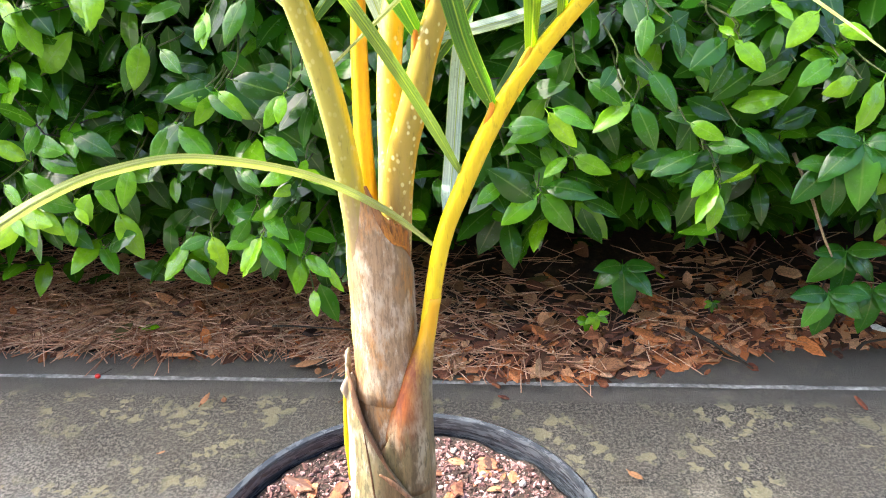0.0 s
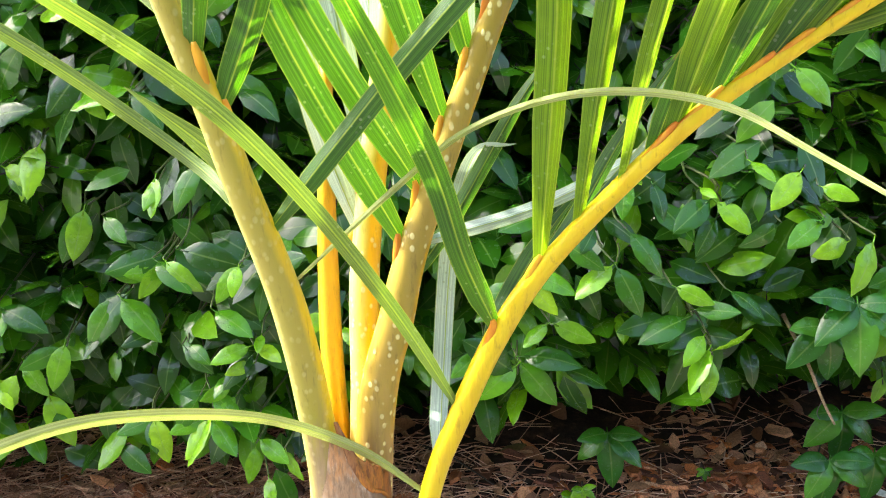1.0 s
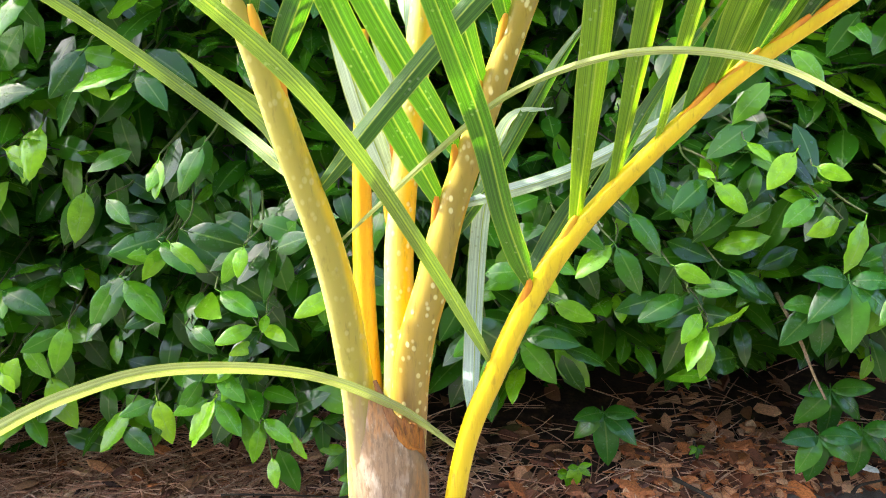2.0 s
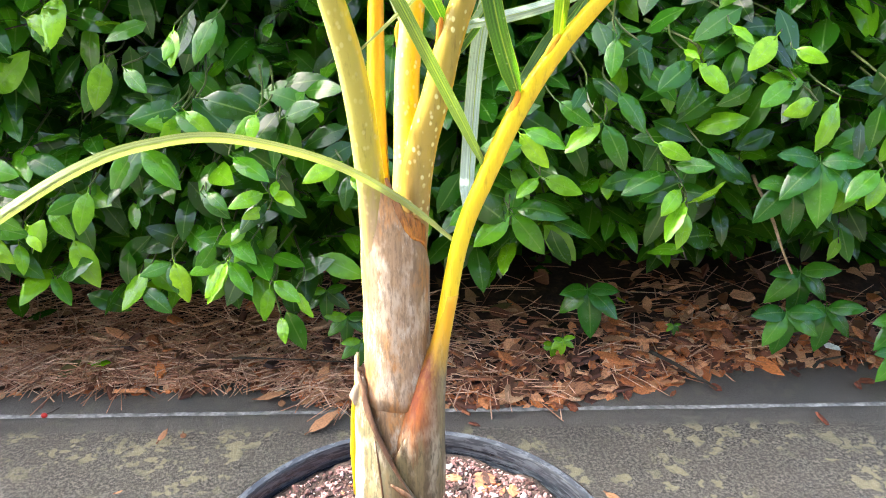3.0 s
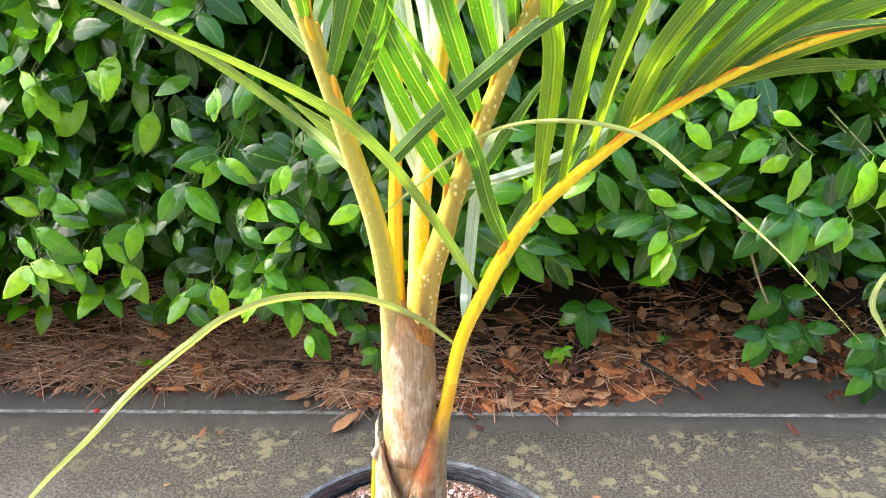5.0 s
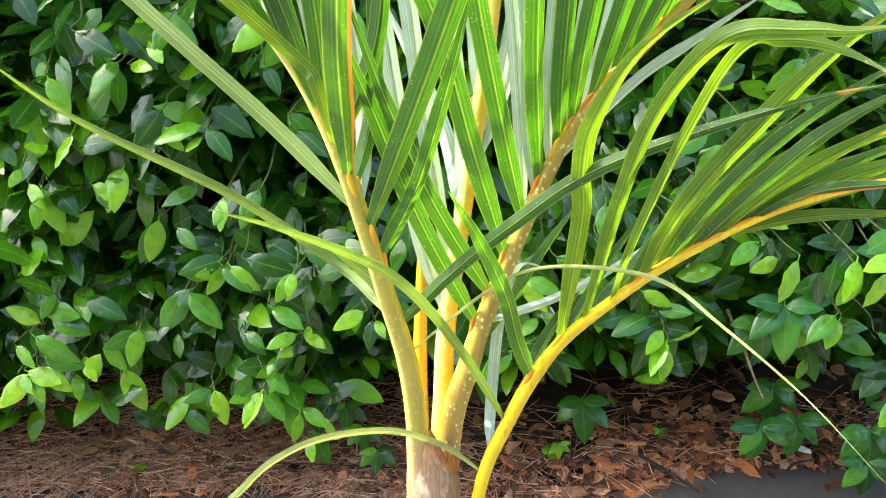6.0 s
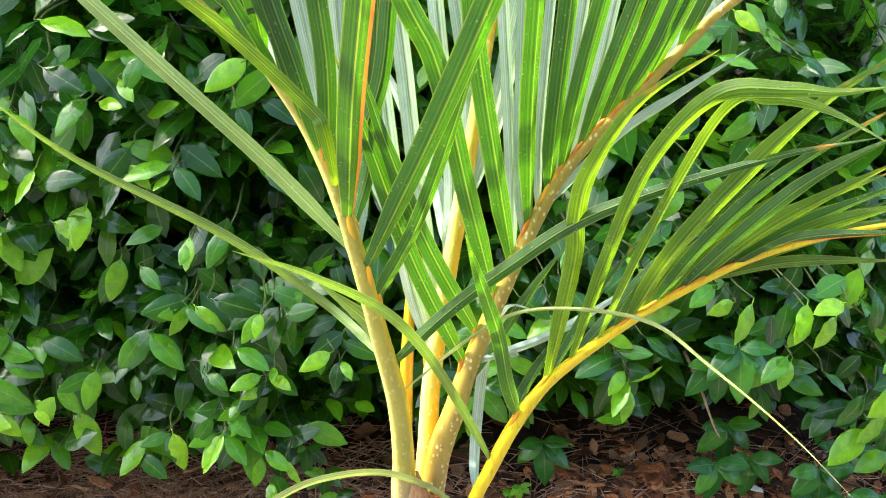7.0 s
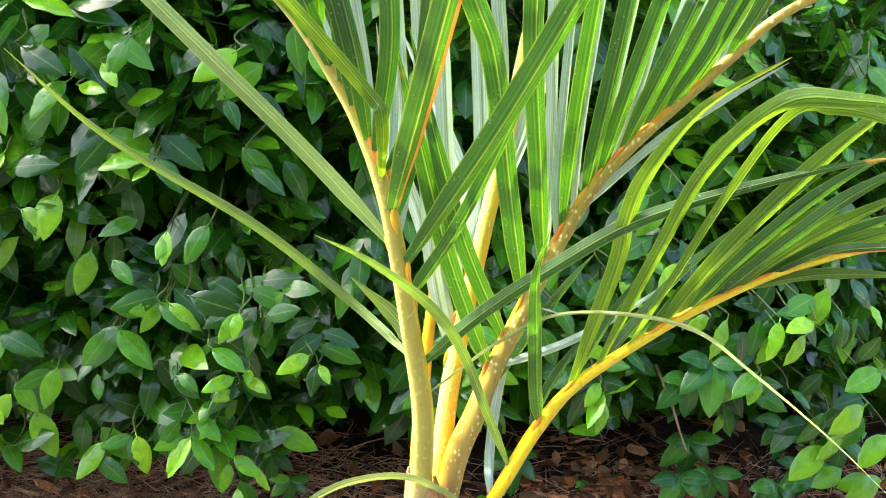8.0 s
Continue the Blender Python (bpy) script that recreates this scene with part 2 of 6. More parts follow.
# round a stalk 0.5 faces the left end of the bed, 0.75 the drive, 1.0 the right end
# left flank paler, drive side darker: sun and shade partly in the stripe colours
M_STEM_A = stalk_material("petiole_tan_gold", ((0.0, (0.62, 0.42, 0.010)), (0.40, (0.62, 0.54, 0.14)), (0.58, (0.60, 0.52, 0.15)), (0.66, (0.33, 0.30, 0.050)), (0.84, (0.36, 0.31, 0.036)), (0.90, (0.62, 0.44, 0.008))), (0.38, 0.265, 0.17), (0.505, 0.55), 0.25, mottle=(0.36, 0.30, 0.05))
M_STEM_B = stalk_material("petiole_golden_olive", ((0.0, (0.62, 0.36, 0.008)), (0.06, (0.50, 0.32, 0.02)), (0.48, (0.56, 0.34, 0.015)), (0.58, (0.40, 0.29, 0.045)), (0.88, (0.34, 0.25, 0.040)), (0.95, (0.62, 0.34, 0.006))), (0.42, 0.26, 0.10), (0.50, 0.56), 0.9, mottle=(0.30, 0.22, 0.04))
M_STEM_C = stalk_material("petiole_bright_yellow", ((0.0, (0.56, 0.40, 0.004)), (0.45, (0.60, 0.47, 0.008)), (0.60, (0.66, 0.52, 0.006)), (0.85, (0.66, 0.49, 0.004)), (1.0, (0.60, 0.39, 0.003))), mottle=(0.58, 0.36, 0.006))
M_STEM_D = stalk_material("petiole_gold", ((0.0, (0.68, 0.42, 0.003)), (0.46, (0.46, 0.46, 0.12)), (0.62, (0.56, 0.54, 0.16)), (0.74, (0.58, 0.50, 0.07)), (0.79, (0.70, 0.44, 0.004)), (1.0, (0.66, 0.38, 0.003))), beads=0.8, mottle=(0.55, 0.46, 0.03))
M_STEM_E = stalk_material("petiole_orange_gold", ((0.0, (0.66, 0.36, 0.003)), (0.5, (0.64, 0.38, 0.006)), (1.0, (0.62, 0.30, 0.003))), mottle=(0.52, 0.30, 0.01))
M_SHEATH = stem_material("sheath_dry_tan", (0.36, 0.245, 0.155), (0.23, 0.145, 0.080), (0.44, 0.35, 0.27), 110.0, 0.55, stain=0.6, rust=0.7)
M_SHEATH_RUST = stem_material("sheath_rust", (0.33, 0.105, 0.018), (0.46, 0.19, 0.022), (0.22, 0.10, 0.04), 120.0, 0.5, stain=0.8)
M_HUSK = stem_material("husk_brown", (0.16, 0.075, 0.036), (0.29, 0.18, 0.11), (0.10, 0.05, 0.028), 70.0, 0.7, stain=0.7)
M_PAPER = stem_material("husk_papery", (0.38, 0.31, 0.24), (0.20, 0.14, 0.10), (0.48, 0.42, 0.35), 90.0, 0.7, stain=0.4)
M_GAP = stem_material("node_orange", (0.62, 0.26, 0.008), (0.66, 0.38, 0.014), (0.54, 0.17, 0.010), 90.0, 0.45)


def split_sheath():
    """Cream-olive sheath that turns thin, brown and stained towards its torn edge."""
    m = stem_material("sheath_olive_split", (0.28, 0.25, 0.14), (0.15, 0.12, 0.055), (0.44, 0.41, 0.31), 95.0, 0.5, stain=0.8, rust=0.3)
    nt = m.node_tree
    b = nt.nodes["Principled BSDF"]
    old = b.inputs["Base Color"].links[0].from_socket
    sep = nt.nodes.new("ShaderNodeSeparateXYZ")
    nt.links.new(coords(nt), sep.inputs[0])
    streak = noise_tex(nt, coords(nt, (1, 1, 0.15)), 130.0, 5.0, 0.7)
    mx = nd(nt, "ShaderNodeMath", "MULTIPLY_ADD")
    nt.links.new(streak, mx.inputs[0])
    mx.inputs[1].default_value = 0.030
    nt.links.new(nudged(nt, sep.outputs[0], 0.1), mx.inputs[2])
    brown = mixed(nt, ramp(nt, streak, (0.4, (0, 0, 0)), (0.6, (1, 1, 1))), (0.075, 0.055, 0.030), (0.20, 0.145, 0.075))
    nt.links.new(mixed(nt, ramp(nt, mx.outputs[0], (0.044, (0, 0, 0)), (0.058, (0.9, 0.9, 0.9))), old, brown), b.inputs["Base Color"])
    return m


M_SHEATH_SPLIT = split_sheath()


def two_tone_sheath():
    """Olive sheath, rust-red along its free edge, that narrows into the yellow stalk."""
    m = stem_material("sheath_olive_to_rust", (0.20, 0.165, 0.080), (0.11, 0.082, 0.045), (0.32, 0.28, 0.20), 110.0, 0.5, stain=0.8)
    nt = m.node_tree
    b = nt.nodes["Principled BSDF"]
    old = b.inputs["Base Color"].links[0].from_socket
    sep = nt.nodes.new("ShaderNodeSeparateXYZ")
    nt.links.new(coords(nt), sep.inputs[0])
    streak = noise_tex(nt, coords(nt, (1, 1, 0.12)), 150.0, 5.0, 0.7)
    mz = nd(nt, "ShaderNodeMath", "MULTIPLY_ADD")
    nt.links.new(streak, mz.inputs[0])
    mz.inputs[1].default_value = 0.06
    nt.links.new(sep.outputs[2], mz.inputs[2])
    # the rust lies towards the free edge, the left flank of the sheath
    mx = nd(nt, "ShaderNodeMath", "MULTIPLY_ADD")
    nt.links.new(streak, mx.inputs[0])
    mx.inputs[1].default_value = 0.020
    nt.links.new(sep.outputs[0], mx.inputs[2])
    rust = mixed(nt, ramp(nt, streak, (0.4, (0, 0, 0)), (0.6, (1, 1, 1))), (0.15, 0.022, 0.008), (0.30, 0.085, 0.014))
    fac = mixed(nt, 1.0, ramp(nt, mz.outputs[0], (0.395, (0, 0, 0)), (0.435, (1, 1, 1))), ramp(nt, nudged(nt, mx.outputs[0], 0.1), (0.068, (1, 1, 1)), (0.082, (0.0, 0.0, 0.0))), "MULTIPLY")
    col = mixed(nt, fac, old, rust)
    col = mixed(nt, ramp(nt, mz.outputs[0], (0.452, (0, 0, 0)), (0.484, (1, 1, 1))), col, mixed(nt, streak, (0.62, 0.40, 0.005), (0.60, 0.27, 0.006)))
    nt.links.new(col, b.inputs["Base Color"])
    return m


M_SHEATH_TWO = two_tone_sheath()


def concrete_material():
    m, nt, b = material("weathered_concrete")
    P = coords(nt)
    grain = noise_tex(nt, P, 230.0, 5.0, 0.8)
    mid = noise_tex(nt, P, 34.0, 5.0, 0.65)
    large = noise_tex(nt, P, 5.0, 5.0, 0.6)
    dark = mixed(nt, ramp(nt, grain, (0.46, (0, 0, 0)), (0.57, (1, 1, 1))), (0.022, 0.0205, 0.018), (0.165, 0.150, 0.127))
    dark = mixed(nt, ramp(nt, mid, (0.42, (0, 0, 0)), (0.66, (0.5, 0.5, 0.5))), dark, (0.105, 0.095, 0.076))
    clean = mixed(nt, ramp(nt, mid, (0.3, (0, 0, 0)), (0.7, (1, 1, 1))), (0.145, 0.115, 0.088), (0.235, 0.19, 0.148))
    clean = mixed(nt, ramp(nt, grain, (0.36, (0.6, 0.6, 0.6)), (0.48, (0, 0, 0))), clean, (0.085, 0.072, 0.058))
    # algae plus the hedge's shade painted dark along the bed, thinning out on the drive
    sep = nt.nodes.new("ShaderNodeSeparateXYZ")
    nt.links.new(P, sep.inputs[0])
    edge = nd(nt, "ShaderNodeMath", operation="MULTIPLY_ADD")
    nt.links.new(large, edge.inputs[0])
    edge.inputs[1].default_value = -0.62
    nt.links.new(sep.outputs[1], edge.inputs[2])
    shade_film = ramp(nt, edge.outputs[0], (0.27, (0, 0, 0)), (0.40, (1, 1, 1)))
    fm = nd(nt, "ShaderNodeMath", operation="MULTIPLY_ADD")
    nt.links.new(mid, fm.inputs[0])
    fm.inputs[1].default_value = 0.9
    fm.inputs[2].default_value = -0.45
    add = nd(nt, "ShaderNodeMath", operation="ADD")
    nt.links.new(shade_film, add.inputs[0])
    nt.links.new(fm.outputs[0], add.inputs[1])
    add.use_clamp = True
    col = mixed(nt, ramp(nt, add.outputs[0], (0.15, (0, 0, 0)), (0.6, (1, 1, 1))), clean, dark)
    # a lighter grey stretch towards the left end, its sunlit patches painted whitish
    wx = nd(nt, "ShaderNodeMath", "MULTIPLY_ADD")
    nt.links.new(sep.outputs[0], wx.inputs[0])
    wx.inputs[1].default_value = -0.8
    nt.links.new(large, wx.inputs[2])
    wy = nd(nt, "ShaderNodeMath", "MULTIPLY_ADD")
    nt.links.new(sep.outputs[1], wy.inputs[0])
    wy.inputs[1].default_value = -1.1
    nt.links.new(wx.outputs[0], wy.inputs[2])
    lightened = ramp(nt, nudged(nt, wy.outputs[0], 0.5), (0.48, (0, 0, 0)), (0.72, (0.9, 0.9, 0.9)))
    greyed = mixed(nt, ramp(nt, grain, (0.45, (0, 0, 0)), (0.57, (1, 1, 1))), (0.055, 0.052, 0.048), (0.25, 0.24, 0.22))
    greyed = mixed(nt, ramp(nt, noise_tex(nt, P, 11.0, 4.0, 0.6), (0.56, (0, 0, 0)), (0.66, (0.8, 0.8, 0.8))), greyed, (0.25, 0.25, 0.25))
    col = mixed(nt, lightened, col, greyed)
    # pale grey worn spots and yellow-green lichen
    vo = nt.nodes.new("ShaderNodeTexVoronoi")
    vo.inputs["Scale"].default_value = 34.0
    wob = nt.nodes.new("ShaderNodeTexNoise")
    wob.inputs["Scale"].default_value = 46.0
    nt.links.new(P, wob.inputs["Vector"])
    vv = mixed(nt, 0.06, P, wob.outputs["Color"])
    nt.links.new(vv, vo.inputs["Vector"])
    lich = ramp(nt, vo.outputs["Distance"], (0.32, (1, 1, 1)), (0.44, (0, 0, 0)))
    where = ramp(nt, noise_tex(nt, P, 7.0, 2.0), (0.45, (0, 0, 0)), (0.54, (0.65, 0.65, 0.65)))
    lm = mixed(nt, 1.0, mixed(nt, 1.0, lich, where, "MULTIPLY"), shade_film, "MULTIPLY")
    col = mixed(nt, lm, col, (0.27, 0.25, 0.145))
    # the smooth trowelled band along the joint
    ey = nd(nt, "ShaderNodeMath", "MULTIPLY_ADD")
    nt.links.new(sep.outputs[0], ey.inputs[0])
    ey.inputs[1].default_value = 0.036
    nt.links.new(sep.outputs[1], ey.inputs[2])
    band = ramp(nt, ey.outputs[0], (0.916, (0, 0, 0)), (0.928, (0.85, 0.85, 0.85)))
    col = mixed(nt, band, col, mixed(nt, ramp(nt, mid, (0.3, (0, 0, 0)), (0.7, (1, 1, 1))), (0.058, 0.053, 0.047), (0.115, 0.108, 0.099)))
    nt.links.new(col, b.inputs["Base Color"])
    nt.links.new(ramp(nt, mid, (0.3, (0.36, 0.36, 0.36)), (0.7, (0.70, 0.70, 0.70))), b.inputs["Roughness"])
    bump(nt, b, grain, 0.8, 0.003)
    return m


M_CONCRETE = concrete_material()


def speckled(name, stops, scale, rough=0.85, bumpy=0.6, dist=0.003, island=False, each=False):
    m, nt, b = material(name)
    if each:
        src = nt.nodes.new("ShaderNodeObjectInfo").outputs["Random"]
    elif island:
        src = nt.nodes.new("ShaderNodeNewGeometry").outputs["Random Per Island"]
    else:
        src = noise_tex(nt, coords(nt), scale, 6.0, 0.65)
    col = ramp(nt, src, *stops)
    fine = noise_tex(nt, coords(nt), scale * 3.3, 3.0)
    col = mixed(nt, ramp(nt, fine, (0.35, (0.5, 0.5, 0.5)), (0.6, (0, 0, 0))), col, tuple(c * 0.45 for c in stops[0][1]))
    nt.links.new(col, b.inputs["Base Color"])
    b.inputs["Roughness"].default_value = rough
    bump(nt, b, fine, bumpy, dist)
    return m


def flaky(name):
    """Bark flakes: each its own tone, with torn fibres, pale corky skin and dark rot."""
    m, nt, b = material(name)
    rnd_ = nt.nodes.new("ShaderNodeObjectInfo").outputs["Random"]
    base = ramp(nt, rnd_, (0.0, (0.035, 0.014, 0.010)), (0.3, (0.11, 0.028, 0.014)), (0.55, (0.19, 0.048, 0.020)), (0.8, (0.25, 0.085, 0.032)), (1.0, (0.28, 0.15, 0.075)))
    fib = noise_tex(nt, coords(nt, (0.25, 1, 1)), 420.0, 4.0, 0.7)
    skin = noise_tex(nt, coords(nt), 140.0, 4.0, 0.65)
    col = mixed(nt, ramp(nt, skin, (0.50, (0, 0, 0)), (0.66, (0.5, 0.5, 0.5))), base, (0.26, 0.125, 0.062))
    col = mixed(nt, ramp(nt, fib, (0.36, (0.85, 0.85, 0.85)), (0.52, (0, 0, 0))), col, (0.045, 0.016, 0.010))
    nt.links.new(col, b.inputs["Base Color"])
    b.inputs["Roughness"].default_value = 0.7
    bump(nt, b, mixed(nt, 0.5, fib, skin), 0.8, 0.0015)
    return m


M_EARTH = speckled("bed_earth", ((0.3, (0.014, 0.009, 0.006)), (0.55, (0.045, 0.025, 0.016)), (0.75, (0.12, 0.068, 0.042))), 45.0)
M_NEEDLE = speckled("pine_needles", ((0.0, (0.26, 0.105, 0.06)), (0.5, (0.60, 0.32, 0.19)), (1.0, (0.82, 0.58, 0.41))), 90.0, 0.6, 0.1, 0.001, True)
M_BARK = speckled("bark_mulch", ((0.0, (0.035, 0.014, 0.009)), (0.4, (0.20, 0.07, 0.035)), (0.7, (0.62, 0.21, 0.06)), (1.0, (0.68, 0.42, 0.25))), 110.0, 0.75, 0.5, 0.002, True)
M_FLAKE = speckled("bark_flakes", ((0.0, (0.05, 0.018, 0.010)), (0.35, (0.24, 0.075, 0.03)), (0.7, (0.62, 0.19, 0.05)), (1.0, (0.68, 0.38, 0.20))), 110.0, 0.7, 0.5, 0.002, False, True)
M_DRYLEAF = speckled("fallen_leaf", ((0.0, (0.12, 0.05, 0.025)), (0.5, (0.34, 0.16, 0.075)), (1.0, (0.60, 0.38, 0.22))), 110.0, 0.6, 0.3, 0.001, True)
M_SOIL = speckled("potting_mix", ((0.28, (0.014, 0.008, 0.006)), (0.5, (0.035, 0.018, 0.014)), (0.72, (0.085, 0.048, 0.040))), 130.0, 0.9, 0.9, 0.004)
M_CRUMB = speckled("soil_crumbs", ((0.0, (0.010, 0.005, 0.004)), (0.3, (0.065, 0.028, 0.024)), (0.6, (0.17, 0.082, 0.080)), (1.0, (0.38, 0.25, 0.255))), 200.0, 0.9, 0.5, 0.001, True)
M_CHIP = flaky("bark_chips")
M_PERLITE = speckled("perlite", ((0.3, (0.40, 0.36, 0.33)), (0.7, (0.62, 0.59, 0.56))), 300.0, 0.9, 0.5, 0.001)
M_PALE_TWIG = speckled("pale_twig", ((0.3, (0.20, 0.14, 0.07)), (0.7, (0.42, 0.32, 0.18))), 160.0)
M_TWIG = speckled("twig_bark", ((0.3, (0.018, 0.014, 0.010)), (0.7, (0.055, 0.042, 0.030))), 120.0)
M_WHITE = speckled("white_scrap", ((0.3, (0.70, 0.72, 0.74)), (0.7, (0.82, 0.83, 0.84))), 60.0, 0.5, 0.1)
M_BERRY = speckled("red_berry", ((0.3, (0.50, 0.02, 0.02)), (0.7, (0.65, 0.04, 0.03))), 100.0, 0.3, 0.1)
M_BRICK = speckled("red_brick", ((0.3, (0.20, 0.075, 0.05)), (0.55, (0.30, 0.12, 0.075)), (0.75, (0.36, 0.17, 0.11))), 40.0)
M_MORTAR = speckled("mortar", ((0.3, (0.28, 0.26, 0.23)), (0.7, (0.40, 0.37, 0.33))), 80.0)

M_POT, nt, b = material("black_nursery_plastic")
scr = noise_tex(nt, coords(nt, (1, 1, 9)), 55.0, 4.0, 0.7)
nt.links.new(mixed(nt, ramp(nt, scr, (0.45, (0, 0, 0)), (0.75, (1, 1, 1))), (0.015, 0.018, 0.025), (0.060, 0.070, 0.088)), b.inputs["Base Color"])
nt.links.new(ramp(nt, scr, (0.3, (0.16, 0.16, 0.16)), (0.7, (0.38, 0.38, 0.38))), b.inputs["Roughness"])
bump(nt, b, scr, 0.2, 0.0008)


# ---------------------------------------------------------------- building helpers
def part(name, bm, mat, parent=None, label="", smooth=True):
    me = bpy.data.meshes.new(name)
    bm.to_mesh(me)
    bm.free()
    return part_mesh(name, me, mat, parent, label, smooth)


def part_mesh(name, me, mat, parent=None, label="", smooth=True):
    if mat is not None:
        me.materials.clear()
        me.materials.append(mat)
    if smooth:
        me.polygons.foreach_set("use_smooth", [True] * len(me.polygons))
    ob = new(name, me)
    if parent is not None:
        ob.parent = parent
    if label:
        tagged(ob, label)
    return ob


def spline(points, n=10):
    """A smooth curve through the given places."""
    P = [Vector(p) for p in points]
    P = [P[0] * 2 - P[1]] + P + [P[-1] * 2 - P[-2]]
    out = []
    for i in range(1, len(P) - 2):
        a, b_, c, d = P[i - 1:i + 3]
        for k in range(n):
            t = k / n
            out.append(0.5 * (2 * b_ + (c - a) * t + (2 * a - 5 * b_ + 4 * c - d) * t * t + (3 * b_ - 3 * c + d - a) * t ** 3))
    out.append(P[-2].copy())
    return out


def along(curve, s):
    f = s * (len(curve) - 1)
    i = min(int(f), len(curve) - 2)
    return curve[i].lerp(curve[i + 1], f - i)


def tube(bm, curve, radius, sides=14, flat=1.0, caps=True, wobble=0.0, side=Vector((1, 0, 0))):
    """A round stalk along a curve; radius is a function of 0..1."""
    rings = []
    n = len(curve)
    for i, p in enumerate(curve):
        d = (curve[min(i + 1, n - 1)] - curve[max(i - 1, 0)]).normalized()
        u = (side - d * side.dot(d)).normalized()
        v = d.cross(u)
        r = radius(i / (n - 1))
        ring = []
        for k in range(sides):
            a = 2 * math.pi * k / sides
            w = 1 + wobble * noise.noise((p * 40 + Vector((k * 0.7, 0, 0))))
            ring.append(bm.verts.new(p + u * (r * w * math.cos(a)) + v * (r * w * flat * math.sin(a))))
        rings.append(ring)
    uvl = bm.loops.layers.uv.verify()
    for i, (r0, r1) in enumerate(zip(rings, rings[1:])):
        for k in range(sides):
            fc = bm.faces.new((r0[k], r0[(k + 1) % sides], r1[(k + 1) % sides], r1[k]))
            for lp, (u, v) in zip(fc.loops, ((k, i), (k + 1, i), (k + 1, i + 1), (k, i + 1))):
                lp[uvl].uv = (u / sides, v / (n - 1))
    if caps:
        bm.faces.new(rings[0][::-1])
        bm.faces.new(rings[-1])
    return rings


def empty(name, label, category, group="", kind=""):
    return tagged(new(name), label, category, group, kind)


# ---------------------------------------------------------------- ground
def ground_sheet():
    """The concrete drive out to the horizon, one sheet, with a tooled joint before the edging."""
    bm = bmesh.new()
    xs = [-300, -40, -6] + [x * 0.05 for x in range(-44, 45)] + [6, 40, 300]
    ys = [-300, -40, -5, -1.5] + [0.02 * i for i in range(-20, 46)] + [0.93, 0.944, 0.948, 0.956, 0.960] + [1.05 + 0.05 * i for i in range(0, 29)] + [4, 40, 300]
    grid = {}
    for i, x in enumerate(xs):
        for j, y in enumerate(ys):
            yy = y
            if 0.92 < y < 0.985 and abs(x) < 3:
                yy = y + 0.012 - 0.036 * max(-1.1, min(1.0, x))
            z = 0.0012 * noise.noise(Vector((x * 9, y * 9, 0))) if abs(x) < 4 and abs(y) < 4 else 0
            if 0.947 < y < 0.957:
                z -= 0.0004
            grid[i, j] = bm.verts.new((x, yy, z))
    for i in range(len(xs) - 1):
        for j in range(len(ys) - 1):
            bm.faces.new((grid[i, j], grid[i + 1, j], grid[i + 1, j + 1], grid[i, j + 1]))
    return tagged(part("ground", bm, M_CONCRETE), "grey algae-stained concrete drive with hedge shade in its colour and a tooled joint", "ground", kind="structure")


ground = ground_sheet()

# the pale line of efflorescence in the joint
bm = bmesh.new()
prev = None
for i in range(121):
    x = -1.8 + 3.6 * i / 120
    yc = 0.964 - 0.036 * x + 0.0015 * noise.noise(Vector((x * 14, 3, 0)))
    w = 0.0046 + 0.002 * noise.noise(Vector((x * 22, 9, 0)))
    cur = [bm.verts.new((x, yc - w, 0.0012)), bm.verts.new((x, yc, 0.0022)), bm.verts.new((x, yc + w, 0.0012))]
    if prev:
        for k in range(2):
            bm.faces.new((prev[k], cur[k], cur[k + 1], prev[k + 1]))
    prev = cur
M_LINE = speckled("pale_joint", ((0.3, (0.13, 0.13, 0.125)), (0.5, (0.26, 0.26, 0.255)), (0.7, (0.46, 0.46, 0.45))), 45.0)
tagged(part("trim", bm, M_LINE), "pale worn line along the concrete joint", "joint", kind="structure")


def bed_front(x):
    """Where the mulch ends on the concrete."""
    edge = float(np.interp(x, (-0.5, -0.30, -0.235, -0.16, 0.06, 0.19, 0.29, 0.43, 0.56, 0.8), (1.055, 1.05, 1.02, 0.985, 0.975, 0.985, 1.005, 1.055, 1.075, 1.04)))
    return edge + 0.014 * noise.noise(Vector((x * 6.1, 1.7, 0))) + 0.012 * noise.noise(Vector((x * 19, 4.2, 0)))


def bed_height(x, y):
    d = y - bed_front(x)
    if d < 0:
        return -0.006
    return min(0.055, 0.20 * d) + 0.012 * noise.noise(Vector((x * 8, y * 8, 2))) * min(1, d * 8) + 0.004 * noise.noise(Vector((x * 40, y * 40, 2)))


bm = bmesh.new()
grid = {}
for i in range(151):
    for j in range(41):
        x = -3.0 + 5.4 * i / 150
        y = 0.94 + 1.0 * (j / 40) ** 1.4
        grid[i, j] = bm.verts.new((x, y, bed_height(x, y)))
for i in range(150):
    for j in range(40):
        bm.faces.new((grid[i, j], grid[i + 1, j], grid[i + 1, j + 1], grid[i, j + 1]))
bed = tagged(part("mulch_bed", bm, M_EARTH), "dark damp earth of the planting bed", "soil", kind="structure")


